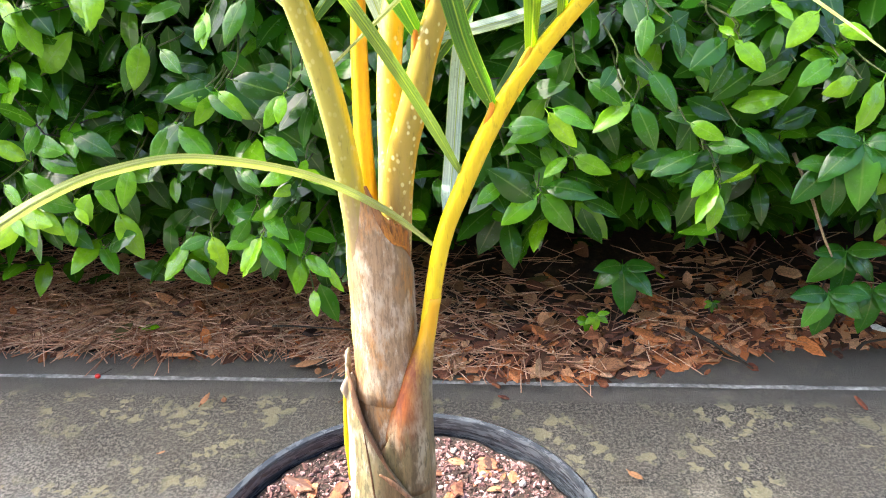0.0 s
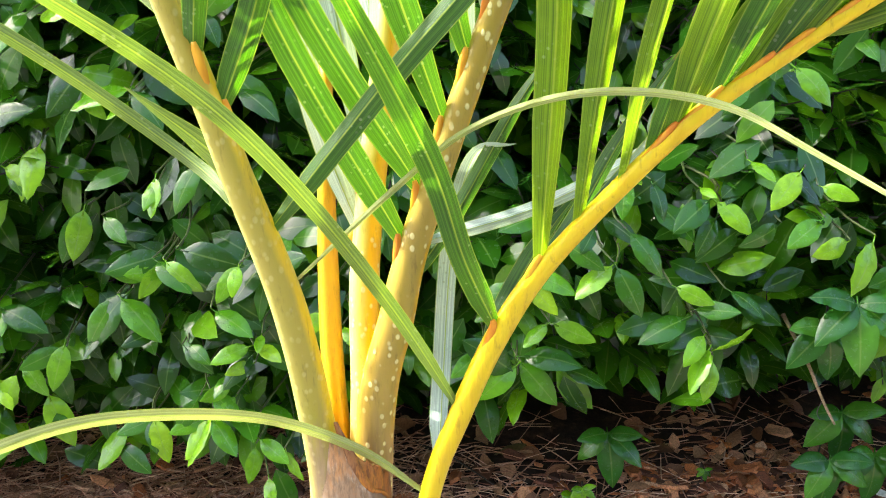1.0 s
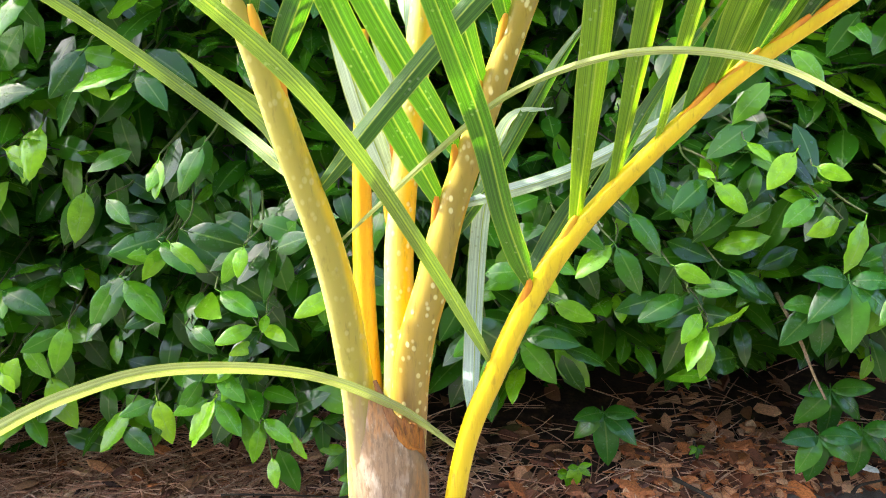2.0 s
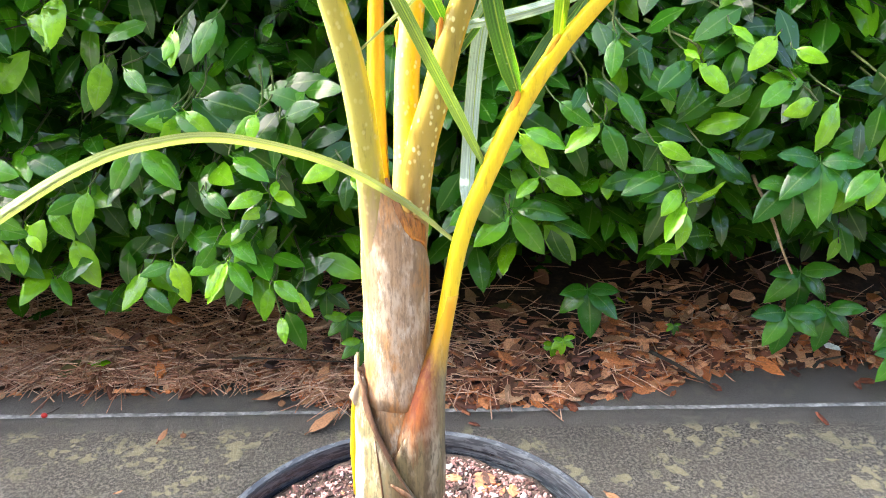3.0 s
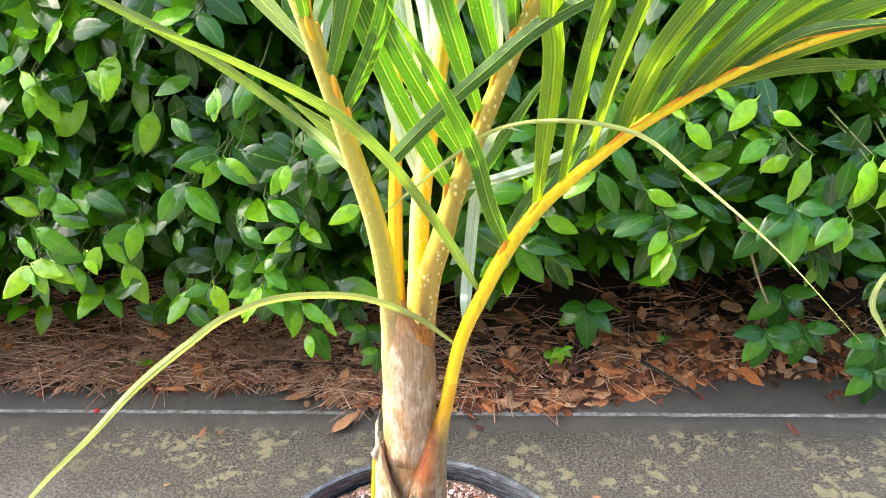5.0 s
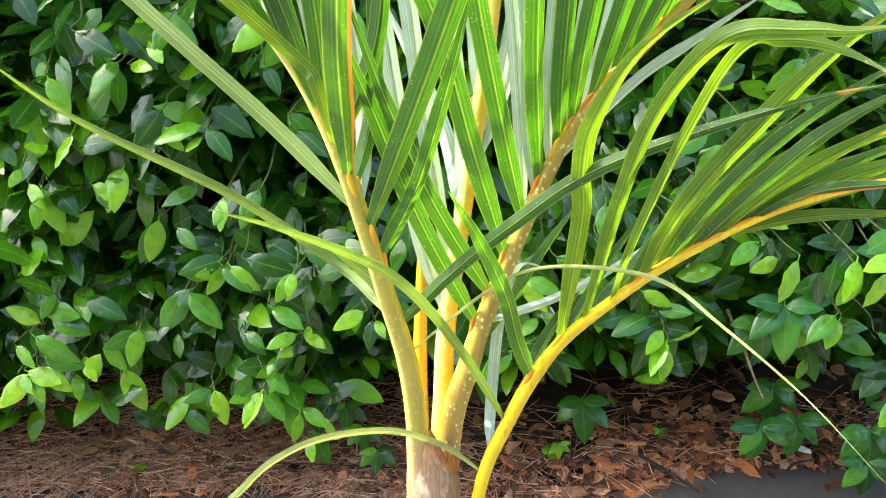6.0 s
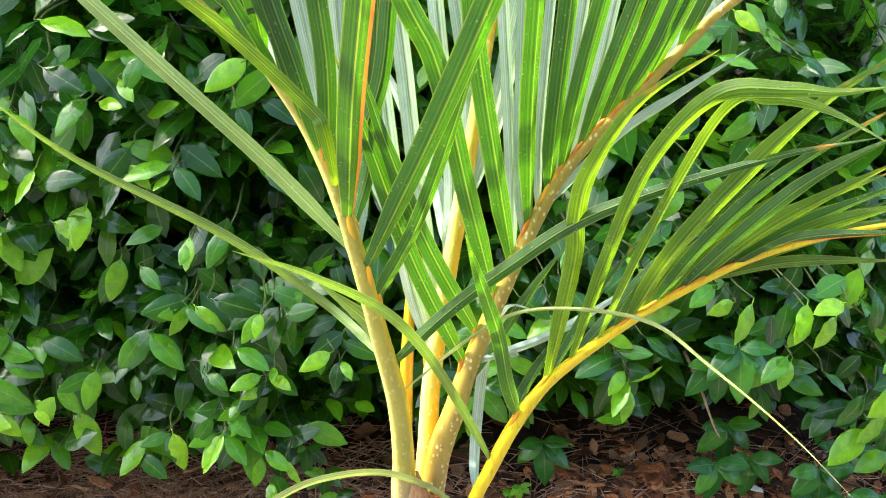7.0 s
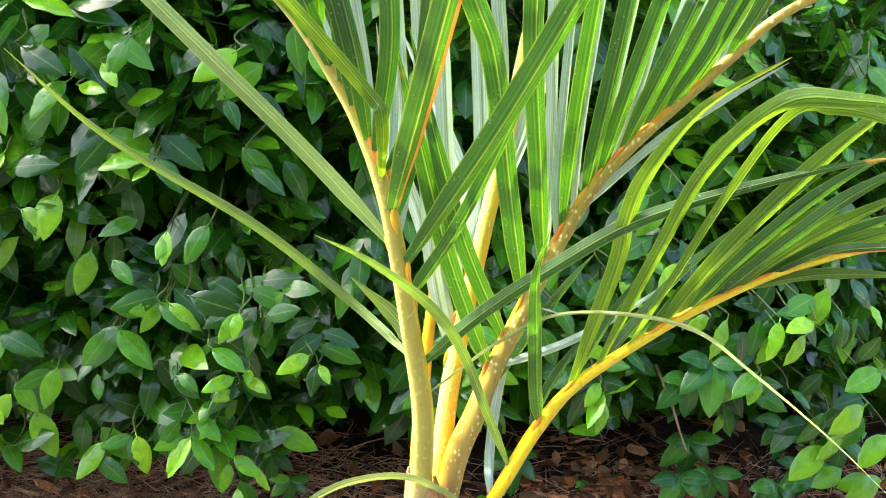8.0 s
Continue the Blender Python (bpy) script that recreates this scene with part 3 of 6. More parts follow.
def chip_shape(bm, c, size, rnd, thick=0.25, long=1.6):
    """A torn flake of bark: an uneven six-sided plate."""
    az, tx, ty = rnd.uniform(0, 6.283), rnd.gauss(0, 0.3), rnd.gauss(0, 0.3)
    M = Matrix.Translation(c) @ Euler((tx, ty, az)).to_matrix().to_4x4()
    lo, hi = [], []
    n = 6
    for k in range(n):
        a = 2 * math.pi * k / n
        r = size * rnd.uniform(0.6, 1.1)
        p = Vector((r * long * math.cos(a), r * math.sin(a), 0))
        lo.append(bm.verts.new(M @ (p * 1.05 + Vector((0, 0, -thick * size)))))
        hi.append(bm.verts.new(M @ (p * 0.9 + Vector((0, 0, thick * size * rnd.uniform(0.4, 1.4))))))
    bm.faces.new(hi)
    bm.faces.new(lo[::-1])
    for k in range(n):
        bm.faces.new((lo[k], lo[(k + 1) % n], hi[(k + 1) % n], hi[k]))


def needle_shape(verts, faces, c, length, az, tilt, w, rnd):
    d = Vector((math.cos(az) * math.cos(tilt), math.sin(az) * math.cos(tilt), math.sin(tilt)))
    s = Vector((-math.sin(az), math.cos(az), 0)) * w
    bend = Vector((rnd.gauss(0, 0.1), rnd.gauss(0, 0.1), 0.06)) * length
    base = len(verts)
    for k in range(4):
        t = k / 3 - 0.5
        p = c + d * (length * t) + bend * (0.25 - t * t)
        verts += [p - s, p + s, p + Vector((0, 0, w * 1.4))]
    for k in range(3):
        q = base + 3 * k
        faces += [(q, q + 3, q + 5, q + 2), (q + 2, q + 5, q + 4, q + 1), (q + 1, q + 4, q + 3, q)]


rnd = random.Random(11)
verts, faces = [], []
for i in range(6500):
    x = rnd.gauss(-0.55, 0.5) if i % 3 else rnd.uniform(-1.6, 1.4)
    y = bed_front(x) + abs(rnd.gauss(0, 0.13)) + 0.004
    if abs(x) > 1.8 or y > 1.6 or (x > 0.0 and rnd.random() < 0.5):
        continue
    z = max(0.0, bed_height(x, y)) + rnd.uniform(0.002, 0.014)
    needle_shape(verts, faces, Vector((x, y, z)), rnd.uniform(0.04, 0.14), rnd.gauss(0.15, 0.65) if rnd.random() < 0.55 else rnd.uniform(0, 3.14), rnd.gauss(0, 0.13), rnd.uniform(0.0006, 0.0011), rnd)
me = bpy.data.meshes.new("pine_needles")
me.from_pydata(verts, [], faces)
tagged(part_mesh("pine_needles", me, M_NEEDLE), "matted brown fallen pine needles on the bed", "mulch", kind="stuff")

bm = bmesh.new()
for i in range(1500):
    x = rnd.gauss(0.34, 0.36) if i % 3 else rnd.uniform(-1.6, 1.4)
    y = bed_front(x) + abs(rnd.gauss(0, 0.10)) - 0.012
    if abs(x) > 1.8 or y > 1.7:
        continue
    s = 0.0035 + 0.010 * rnd.random() ** 2
    chip_shape(bm, Vector((x, y, max(0.0, bed_height(x, y)) + s * 0.4 + rnd.uniform(0, 0.014) * (y > bed_front(x) + 0.02))), s, rnd, 0.2, rnd.uniform(1.2, 3.2))
FLAKES = []
for k in range(14):
    fb = bmesh.new()
    chip_shape(fb, Vector((0, 0, 0)), 1.0, rnd, 0.16, rnd.uniform(1.2, 3.0))
    fm = bpy.data.meshes.new("bark_flake")
    fb.to_mesh(fm)
    fb.free()
    fm.materials.append(M_FLAKE)
    FLAKES.append(fm)
for k in range(280):
    x = rnd.gauss(0.36, 0.24) if k % 4 else rnd.uniform(-0.6, 0.75)
    y = bed_front(x) + abs(rnd.gauss(0, 0.05)) - 0.016
    sz = 0.004 + 0.0085 * rnd.random() ** 1.6
    ob = new("bark_flake", FLAKES[k % 14])
    ob.parent = bed
    ob.matrix_basis = Matrix.Translation((x, y, max(0.0, bed_height(x, y)) + sz * 0.3 + 0.006 * (y > bed_front(x) + 0.01))) @ Euler((rnd.gauss(0, 0.25), rnd.gauss(0, 0.25), rnd.uniform(0, 6.28))).to_matrix().to_4x4() @ Matrix.Scale(sz, 4)
tagged(part("bark_mulch", bm, M_BARK, smooth=False), "scattered reddish-brown bark mulch flakes", "mulch", kind="stuff")

# curled dead leaves among the mulch
verts, faces = [], []
for i in range(420):
    x = rnd.uniform(-1.5, 1.4)
    y = bed_front(x) + abs(rnd.gauss(0.02, 0.17))
    if y > 1.7:
        continue
    L, W, az = rnd.uniform(0.02, 0.05), rnd.uniform(0.008, 0.018), rnd.uniform(0, 6.283)
    R3 = Euler((rnd.gauss(0, 0.35), rnd.gauss(0, 0.3), az)).to_matrix()
    k = len(verts)
    for a_ in range(6):
        t = a_ / 5
        w = W * math.sin(math.pi * (0.06 + 0.88 * t))
        for f in (-1, 0, 1):
            verts.append(Vector((x, y, max(0.0, bed_height(x, y)) + 0.010)) + R3 @ Vector((L * (t - 0.5), w * f, 0.5 * w * abs(f) - 0.2 * L * (t - 0.5) ** 2)))
    for a_ in range(5):
        for f in range(2):
            q = k + a_ * 3 + f
            faces.append((q, q + 3, q + 4, q + 1))
me = bpy.data.meshes.new("fallen_leaves")
me.from_pydata(verts, [], faces)
tagged(part_mesh("fallen_leaves", me, M_DRYLEAF), "curled brown dead leaves in the mulch", "dead leaves", kind="stuff")


# ---------------------------------------------------------------- leaves
def leaf_mesh(name, length, width, fold, curl, mat, bend=0.0, n=8, across=(-1, -0.5, 0, 0.5, 1), stalk=True):
    """An elliptic pointed blade along +x with a folded midrib, a short stalk, uv across and along."""
    bm = bmesh.new()
    uvl = bm.loops.layers.uv.new("UVMap")
    rows = []
    for i in range(n + 1):
        t = i / n
        w = width * 0.5 * (max(0.0, math.sin(math.pi * min(1, t ** 0.90))) ** 0.78) * (1 - 0.15 * t)
        if i == n:
            w = 0
        x = length * t
        z = -curl * length * t * t + bend * length * math.sin(math.pi * t)
        row = []
        for f in across:
            wob = 0.04 * width * math.sin(t * 17 + f * 2)
            row.append((bm.verts.new((x, f * w, z + w * (1.5 * fold * abs(f) - (1.2 * fold + 0.15) * f * f) + wob * abs(f) * (w > 0))), (0.5 + 0.5 * f, t)))
        rows.append(row)
    for r0, r1 in zip(rows, rows[1:]):
        for k in range(len(across) - 1):
            quad = (r0[k], r1[k], r1[k + 1], r0[k + 1])
            fc = bm.faces.new([q[0] for q in quad])
            for lp, q in zip(fc.loops, quad):
                lp[uvl].uv = q[1]
    # stalk
    if stalk:
        tube(bm, [Vector((-0.12 * length, 0, -0.01 * length)), Vector((0, 0, 0)), Vector((0.12 * length, 0, 0.001))], lambda t: 0.0011, 5, caps=True)
    bmesh.ops.remove_doubles(bm, verts=bm.verts, dist=0.00005)
    me = bpy.data.meshes.new(name)
    bm.to_mesh(me)
    bm.free()
    me.materials.append(mat)
    me.polygons.foreach_set("use_smooth", [True] * len(me.polygons))
    return me


LEAF_MESHES = [leaf_mesh("leaf", 0.074, 0.037, f, c, M_LEAF, b_) for f, c, b_ in ((0.25, 0.10, 0.0), (0.35, 0.22, 0.03), (0.15, 0.05, 0.05), (0.30, 0.30, 0.04))]


def leaf_pose(p, direction, normal, size):
    d = Vector(direction).normalized()
    nrm = Vector(normal)
    nrm = (nrm - d * nrm.dot(d)).normalized()
    side = nrm.cross(d)
    m = Matrix((d, side, nrm)).transposed().to_4x4()
    return Matrix.Translation(p) @ m @ Matrix.Scale(size, 4)


def hedge_front(x, z):
    """How near the drive the leaves reach at a height."""
    return 0.93 - 0.05 * math.sin(math.pi * min(1, max(0, (z - 0.2) / 0.5))) + 0.07 * noise.noise(Vector((x * 2.6, z * 3.4, 5.1))) + 0.05 * noise.noise(Vector((x * 7, z * 7, 8.3))) + 0.10 * max(0, x - 0.6) + max(0, z - 0.75) * 0.25


def hedge_floor(x):
    """The ragged lower edge of the foliage."""
    return 0.215 - (0.035 if -0.5 < x < -0.12 else 0) + 0.05 * noise.noise(Vector((x * 4.1, 0.4, 7))) + (0.07 if 0.12 < x < 0.3 else 0) - 0.03 * (x < -0.7)


hedge = empty("hedge", "dense glossy dark-green broadleaf hedge with bright new shoots", "hedge")
rnd = random.Random(5)


def hedge_leaf(p, d, nrm, size):
    ob = new("leaf", LEAF_MESHES[rnd.randrange(4)])
    ob.parent = hedge
    ob.matrix_basis = leaf_pose(p, d, nrm, size)
    return ob


def shoot(tip, heading, count, size, sink=None):
    """A twig with alternate leaves, ending at tip."""
    tip, heading = Vector(tip), Vector(heading).normalized()
    length = 0.024 * count * size
    root = tip - heading * length
    side0 = heading.cross(Vector((0, 0.4, 1))).normalized()
    up = side0.cross(heading)
    out = []
    for k in range(count):
        f = (k + 0.6) / count
        p = root.lerp(tip, f) + Vector((0, 0, 0.006 * math.sin(f * 3)))
        sgn = 1 if k % 2 else -1
        d = heading * rnd.uniform(0.5, 0.9) + side0 * sgn * rnd.uniform(0.5, 1.0) * (1.1 - 0.6 * f) + Vector((rnd.gauss(0, 0.2), rnd.gauss(0, 0.2), rnd.gauss(-0.25, 0.25)))
        nrm = up * 0.7 + Vector((rnd.gauss(0, 0.35), -0.75 + rnd.gauss(0, 0.35), 0.7))
        out.append((p, d, nrm, size * rnd.uniform(0.75, 1.15) * (0.75 if k == count - 1 else 1)))
    return root, tip, out


# the nearest shoots leaf by leaf, the rest of the foliage joined
bulk_v, bulk_f, bulk_uv = [], [], []
TEMPL = []
for me in [leaf_mesh("leaf", 0.074, 0.037, f, c, M_LEAF, b_, 5, (-1, 0, 1), False) for f, c, b_ in ((0.25, 0.10, 0.0), (0.35, 0.22, 0.03), (0.15, 0.05, 0.05), (0.30, 0.30, 0.04))]:
    vs = [v.co.copy() for v in me.vertices]
    fs = [tuple(pl.vertices) for pl in me.polygons]
    us = [tuple(d.uv) for d in me.uv_layers[0].data]
    TEMPL.append((vs, fs, us))


def bulk_leaf(p, d, nrm, size):
    vs, fs, us = TEMPL[rnd.randrange(4)]
    m = leaf_pose(p, d, nrm, size)
    k = len(bulk_v)
    bulk_v.extend(m @ v for v in vs)
    bulk_f.extend(tuple(i + k for i in f) for f in fs)
    bulk_uv.extend(us)


twig_bm = bmesh.new()
singles = 0
for i in range(8200):
    x = rnd.uniform(-1.7, 1.75)
    z = 0.1 + 1.0 * rnd.random()
    lay = rnd.random() ** 1.15
    if z < hedge_floor(x) - 0.26 * max(0, lay - 0.25):
        continue
    y = hedge_front(x, z) + 0.075 + 0.55 * lay
    head = Vector((rnd.gauss(0, 0.7), -0.75 + rnd.gauss(0, 0.35), rnd.gauss(-0.15, 0.5)))
    cnt = rnd.randint(3, 6)
    root, tip, lv = shoot((x, y, z), head, cnt, rnd.uniform(0.75, 1.15))
    for q in lv:
        if singles < 150 and lay < 0.05 and abs(x) < 0.75 and 0.2 < z < 0.8:
            hedge_leaf(*q)
            singles += 1
        else:
            bulk_leaf(*q)
    if lay < 0.35:
        tube(twig_bm, [root + Vector((0, 0.05, -0.02)), root, tip], lambda t: 0.0018 - 0.001 * t, 4)

# unseen foliage higher up and further along the drive, added to shade the concrete
for i in range(4200):
    if i % 4:
        x, z = rnd.uniform(-2.9, -0.2), rnd.uniform(1.05, 2.05)
    else:
        x, z = rnd.uniform(-2.7, -1.65), rnd.uniform(0.15, 1.1)
    y = 1.03 + 0.42 * rnd.random() ** 1.2 + 0.09 * noise.noise(Vector((x * 3, z * 4, 6.2)))
    for q in shoot((x, y, z), Vector((rnd.gauss(0, 0.7), -0.75, rnd.gauss(-0.1, 0.5))), rnd.randint(3, 5), rnd.uniform(1.0, 1.4))[2]:
        bulk_leaf(*q)

# the closed back of the hedge, down to the ground
for i in range(3400):
    x, z = rnd.uniform(-1.7, 1.75), 0.05 + 0.75 * rnd.random()
    y = rnd.uniform(1.30, 1.70)
    for q in shoot((x, y, z), Vector((rnd.gauss(0, 0.7), -0.6, rnd.gauss(-0.1, 0.5))), 4, rnd.uniform(0.9, 1.25))[2]:
        bulk_leaf(*q)

# stems of the hedge, standing in the bed
for k in range(32):
    x = -2.5 + 4.2 * k / 31 + rnd.uniform(-0.05, 0.05)
    y = 1.42 + rnd.uniform(-0.1, 0.15)
    pts = [Vector((x, y, 0.0))]
    for j in range(5):
        pts.append(pts[-1] + Vector((rnd.gauss(0, 0.05), rnd.gauss(-0.01, 0.04), 0.2)))
    tube(twig_bm, spline(pts, 4), lambda t: 0.011 - 0.007 * t, 7, wobble=0.2)
    for j in range(2):
        o = pts[2 + j % 3]
        tube(twig_bm, spline([o, o + Vector((rnd.gauss(0, 0.1), -0.12, 0.08)), o + Vector((rnd.gauss(0, 0.18), -0.27, 0.10))], 4), lambda t: 0.003 - 0.002 * t, 5)
tagged(part("brushwood", twig_bm, M_TWIG, hedge, "thin grey-brown twigs"), kind="stuff")


YOUNG_MESHES = [leaf_mesh("leaf", 0.074, 0.037, f, c, M_YOUNG, b_) for f, c, b_ in ((0.25, 0.10, 0.0), (0.32, 0.2, 0.03), (0.18, 0.06, 0.05))]


shoot_bm = bmesh.new()


def placed_leaf(foot, tip, young):
    """One leaf of the front shoots, from its stalk to its tip."""
    foot, tip = Vector(foot), Vector(tip)
    d = tip - foot
    meshes = YOUNG_MESHES if young else LEAF_MESHES
    ob = new("leaf", meshes[rnd.randrange(len(meshes))])
    ob.parent = hedge
    nrm = Vector((rnd.gauss(0, 0.45), -1.0, rnd.gauss(0.75, 0.35)))
    ob.matrix_basis = leaf_pose(foot, d, nrm, d.length / 0.074)
    # its twig, and older leaves of the same shoot behind it
    back = foot - d.normalized() * 0.12 * d.length
    tube(shoot_bm, spline([back, back + Vector((rnd.gauss(0, 0.008), 0.035, 0.012)), back + Vector((rnd.gauss(0, 0.02), 0.10, 0.035))], 4), lambda t: 0.0010 + 0.0007 * t, 5)
    for k in range(2):
        o = foot + Vector((rnd.gauss(0, 0.028), 0.03 + 0.03 * rnd.random(), rnd.gauss(0.008, 0.022)))
        bulk_leaf(o, d + Vector((rnd.gauss(0, 0.02), 0.01, rnd.gauss(0, 0.02))), Vector((rnd.gauss(0, 0.4), -0.9, 0.8)), rnd.uniform(0.7, 1.0))


placed_leaf((-0.408, 0.958, 0.525), (-0.419, 0.934, 0.471), 0)
placed_leaf((-0.319, 0.938, 0.473), (-0.378, 0.914, 0.461), 0)
placed_leaf((-0.319, 0.934, 0.462), (-0.341, 0.910, 0.430), 1)
placed_leaf((-0.305, 0.909, 0.473), (-0.270, 0.885, 0.444), 0)
placed_leaf((-0.277, 0.883, 0.493), (-0.216, 0.859, 0.482), 0)
placed_leaf((-0.215, 0.870, 0.477), (-0.238, 0.846, 0.446), 0)
placed_leaf((-0.216, 0.868, 0.477), (-0.221, 0.844, 0.453), 1)
placed_leaf((-0.307, 0.922, 0.561), (-0.319, 0.898, 0.535), 1)
placed_leaf((-0.258, 0.910, 0.579), (-0.286, 0.886, 0.536), 0)
placed_leaf((-0.371, 0.953, 0.423), (-0.423, 0.929, 0.370), 0)
placed_leaf((-0.372, 0.948, 0.409), (-0.331, 0.924, 0.370), 0)
placed_leaf((-0.526, 0.963, 0.408), (-0.469, 0.939, 0.388), 0)
placed_leaf((-0.588, 0.958, 0.400), (-0.530, 0.934, 0.391), 0)
placed_leaf((-0.603, 0.953, 0.354), (-0.545, 0.929, 0.318), 0)
placed_leaf((-0.582, 0.964, 0.504), (-0.563, 0.940, 0.473), 1)
placed_leaf((-0.573, 0.960, 0.579), (-0.549, 0.936, 0.551), 1)
placed_leaf((-0.547, 0.964, 0.578), (-0.507, 0.940, 0.538), 0)
placed_leaf((-0.484, 0.962, 0.577), (-0.470, 0.938, 0.549), 0)
placed_leaf((-0.622, 0.951, 0.299), (-0.569, 0.927, 0.291), 1)
placed_leaf((-0.634, 0.949, 0.294), (-0.610, 0.925, 0.276), 1)
placed_leaf((-0.541, 0.954, 0.319), (-0.519, 0.930, 0.289), 1)
placed_leaf((-0.455, 0.954, 0.361), (-0.467, 0.930, 0.311), 0)
placed_leaf((-0.487, 0.958, 0.294), (-0.458, 0.934, 0.234), 0)
placed_leaf((-0.556, 0.954, 0.291), (-0.544, 0.930, 0.261), 0)
placed_leaf((-0.302, 0.925, 0.364), (-0.270, 0.901, 0.341), 0)
placed_leaf((-0.222, 0.903, 0.371), (-0.261, 0.879, 0.365), 1)
placed_leaf((-0.220, 0.907, 0.359), (-0.255, 0.883, 0.330), 0)
placed_leaf((-0.272, 0.913, 0.310), (-0.237, 0.889, 0.284), 0)
placed_leaf((-0.289, 0.923, 0.272), (-0.325, 0.899, 0.267), 1)
placed_leaf((-0.280, 0.916, 0.275), (-0.311, 0.892, 0.228), 1)
placed_leaf((-0.353, 0.934, 0.268), (-0.335, 0.910, 0.221), 1)
placed_leaf((-0.360, 0.945, 0.262), (-0.396, 0.921, 0.257), 0)
placed_leaf((-0.407, 0.952, 0.224), (-0.366, 0.928, 0.197), 0)
placed_leaf((-0.400, 0.960, 0.244), (-0.436, 0.936, 0.200), 0)
placed_leaf((-0.275, 0.909, 0.278), (-0.244, 0.885, 0.242), 0)
placed_leaf((-0.247, 0.913, 0.304), (-0.264, 0.889, 0.287), 1)
placed_leaf((-0.202, 0.883, 0.393), (-0.203, 0.859, 0.382), 1)
placed_leaf((-0.221, 0.905, 0.251), (-0.186, 0.881, 0.232), 1)
placed_leaf((-0.227, 0.904, 0.241), (-0.231, 0.880, 0.207), 0)
placed_leaf((-0.255, 0.916, 0.330), (-0.266, 0.892, 0.313), 0)
placed_leaf((-0.192, 0.906, 0.233), (-0.176, 0.882, 0.206), 0)
placed_leaf((-0.216, 0.906, 0.198), (-0.210, 0.882, 0.170), 0)
placed_leaf((-0.566, 0.957, 0.420), (-0.582, 0.933, 0.392), 0)
placed_leaf((-0.507, 0.955, 0.340), (-0.479, 0.931, 0.305), 0)
placed_leaf((-0.379, 0.941, 0.519), (-0.351, 0.917, 0.495), 0)
placed_leaf((-0.249, 0.880, 0.424), (-0.205, 0.856, 0.402), 0)
placed_leaf((0.278, 0.898, 0.388), (0.217, 0.874, 0.370), 0)
placed_leaf((0.296, 0.889, 0.369), (0.267, 0.865, 0.343), 1)
placed_leaf((0.302, 0.887, 0.353), (0.273, 0.863, 0.310), 1)
placed_leaf((0.306, 0.885, 0.340), (0.295, 0.861, 0.299), 1)
placed_leaf((0.310, 0.886, 0.353), (0.344, 0.862, 0.378), 1)
placed_leaf((0.285, 0.891, 0.401), (0.327, 0.867, 0.406), 0)
placed_leaf((0.211, 0.904, 0.489), (0.247, 0.880, 0.447), 0)
placed_leaf((0.198, 0.905, 0.449), (0.225, 0.881, 0.398), 0)
placed_leaf((0.095, 0.913, 0.438), (0.127, 0.889, 0.399), 1)
placed_leaf((0.100, 0.912, 0.443), (0.151, 0.888, 0.431), 0)
placed_leaf((0.141, 0.910, 0.477), (0.179, 0.886, 0.454), 0)
placed_leaf((0.297, 0.903, 0.524), (0.251, 0.879, 0.494), 0)
placed_leaf((0.303, 0.897, 0.523), (0.338, 0.873, 0.493), 1)
placed_leaf((0.304, 0.899, 0.505), (0.278, 0.875, 0.468), 0)
placed_leaf((0.286, 0.904, 0.538), (0.296, 0.880, 0.533), 1)
placed_leaf((0.092, 0.930, 0.325), (0.135, 0.906, 0.278), 0)
placed_leaf((0.086, 0.922, 0.326), (0.038, 0.898, 0.295), 1)
placed_leaf((0.080, 0.917, 0.322), (0.022, 0.893, 0.373), 0)
placed_leaf((0.094, 0.923, 0.337), (0.158, 0.899, 0.342), 0)
placed_leaf((0.390, 0.892, 0.554), (0.352, 0.868, 0.520), 1)
placed_leaf((0.338, 0.900, 0.566), (0.358, 0.876, 0.548), 1)
placed_leaf((0.463, 0.865, 0.481), (0.435, 0.841, 0.427), 1)
placed_leaf((0.440, 0.874, 0.479), (0.398, 0.850, 0.471), 1)
placed_leaf((0.408, 0.879, 0.540), (0.436, 0.855, 0.530), 1)
placed_leaf((0.205, 0.910, 0.551), (0.196, 0.886, 0.510), 0)
placed_leaf((0.234, 0.908, 0.544), (0.246, 0.884, 0.510), 0)
placed_leaf((0.172, 0.910, 0.494), (0.153, 0.886, 0.472), 0)
placed_leaf((0.193, 0.910, 0.450), (0.146, 0.886, 0.421), 0)
placed_leaf((0.129, 0.917, 0.379), (0.173, 0.893, 0.364), 0)
placed_leaf((0.121, 0.918, 0.379), (0.090, 0.894, 0.363), 0)
placed_leaf((0.144, 0.929, 0.316), (0.193, 0.905, 0.308), 0)
placed_leaf((0.046, 0.911, 0.421), (0.090, 0.887, 0.432), 0)
placed_leaf((0.370, 0.891, 0.496), (0.330, 0.867, 0.478), 0)
placed_leaf((0.413, 0.882, 0.502), (0.369, 0.858, 0.480), 0)
placed_leaf((0.041, 0.915, 0.347), (0.008, 0.891, 0.328), 0)
placed_leaf((0.263, 0.895, 0.427), (0.298, 0.871, 0.413), 0)
placed_leaf((0.322, 0.889, 0.422), (0.356, 0.865, 0.403), 0)
placed_leaf((-0.471, 0.935, 0.779), (-0.417, 0.911, 0.752), 0)
placed_leaf((-0.423, 0.936, 0.742), (-0.465, 0.912, 0.706), 0)
placed_leaf((-0.409, 0.933, 0.739), (-0.376, 0.909, 0.736), 1)
placed_leaf((-0.382, 0.932, 0.767), (-0.362, 0.908, 0.743), 1)
placed_leaf((-0.447, 0.958, 0.599), (-0.477, 0.934, 0.548), 0)
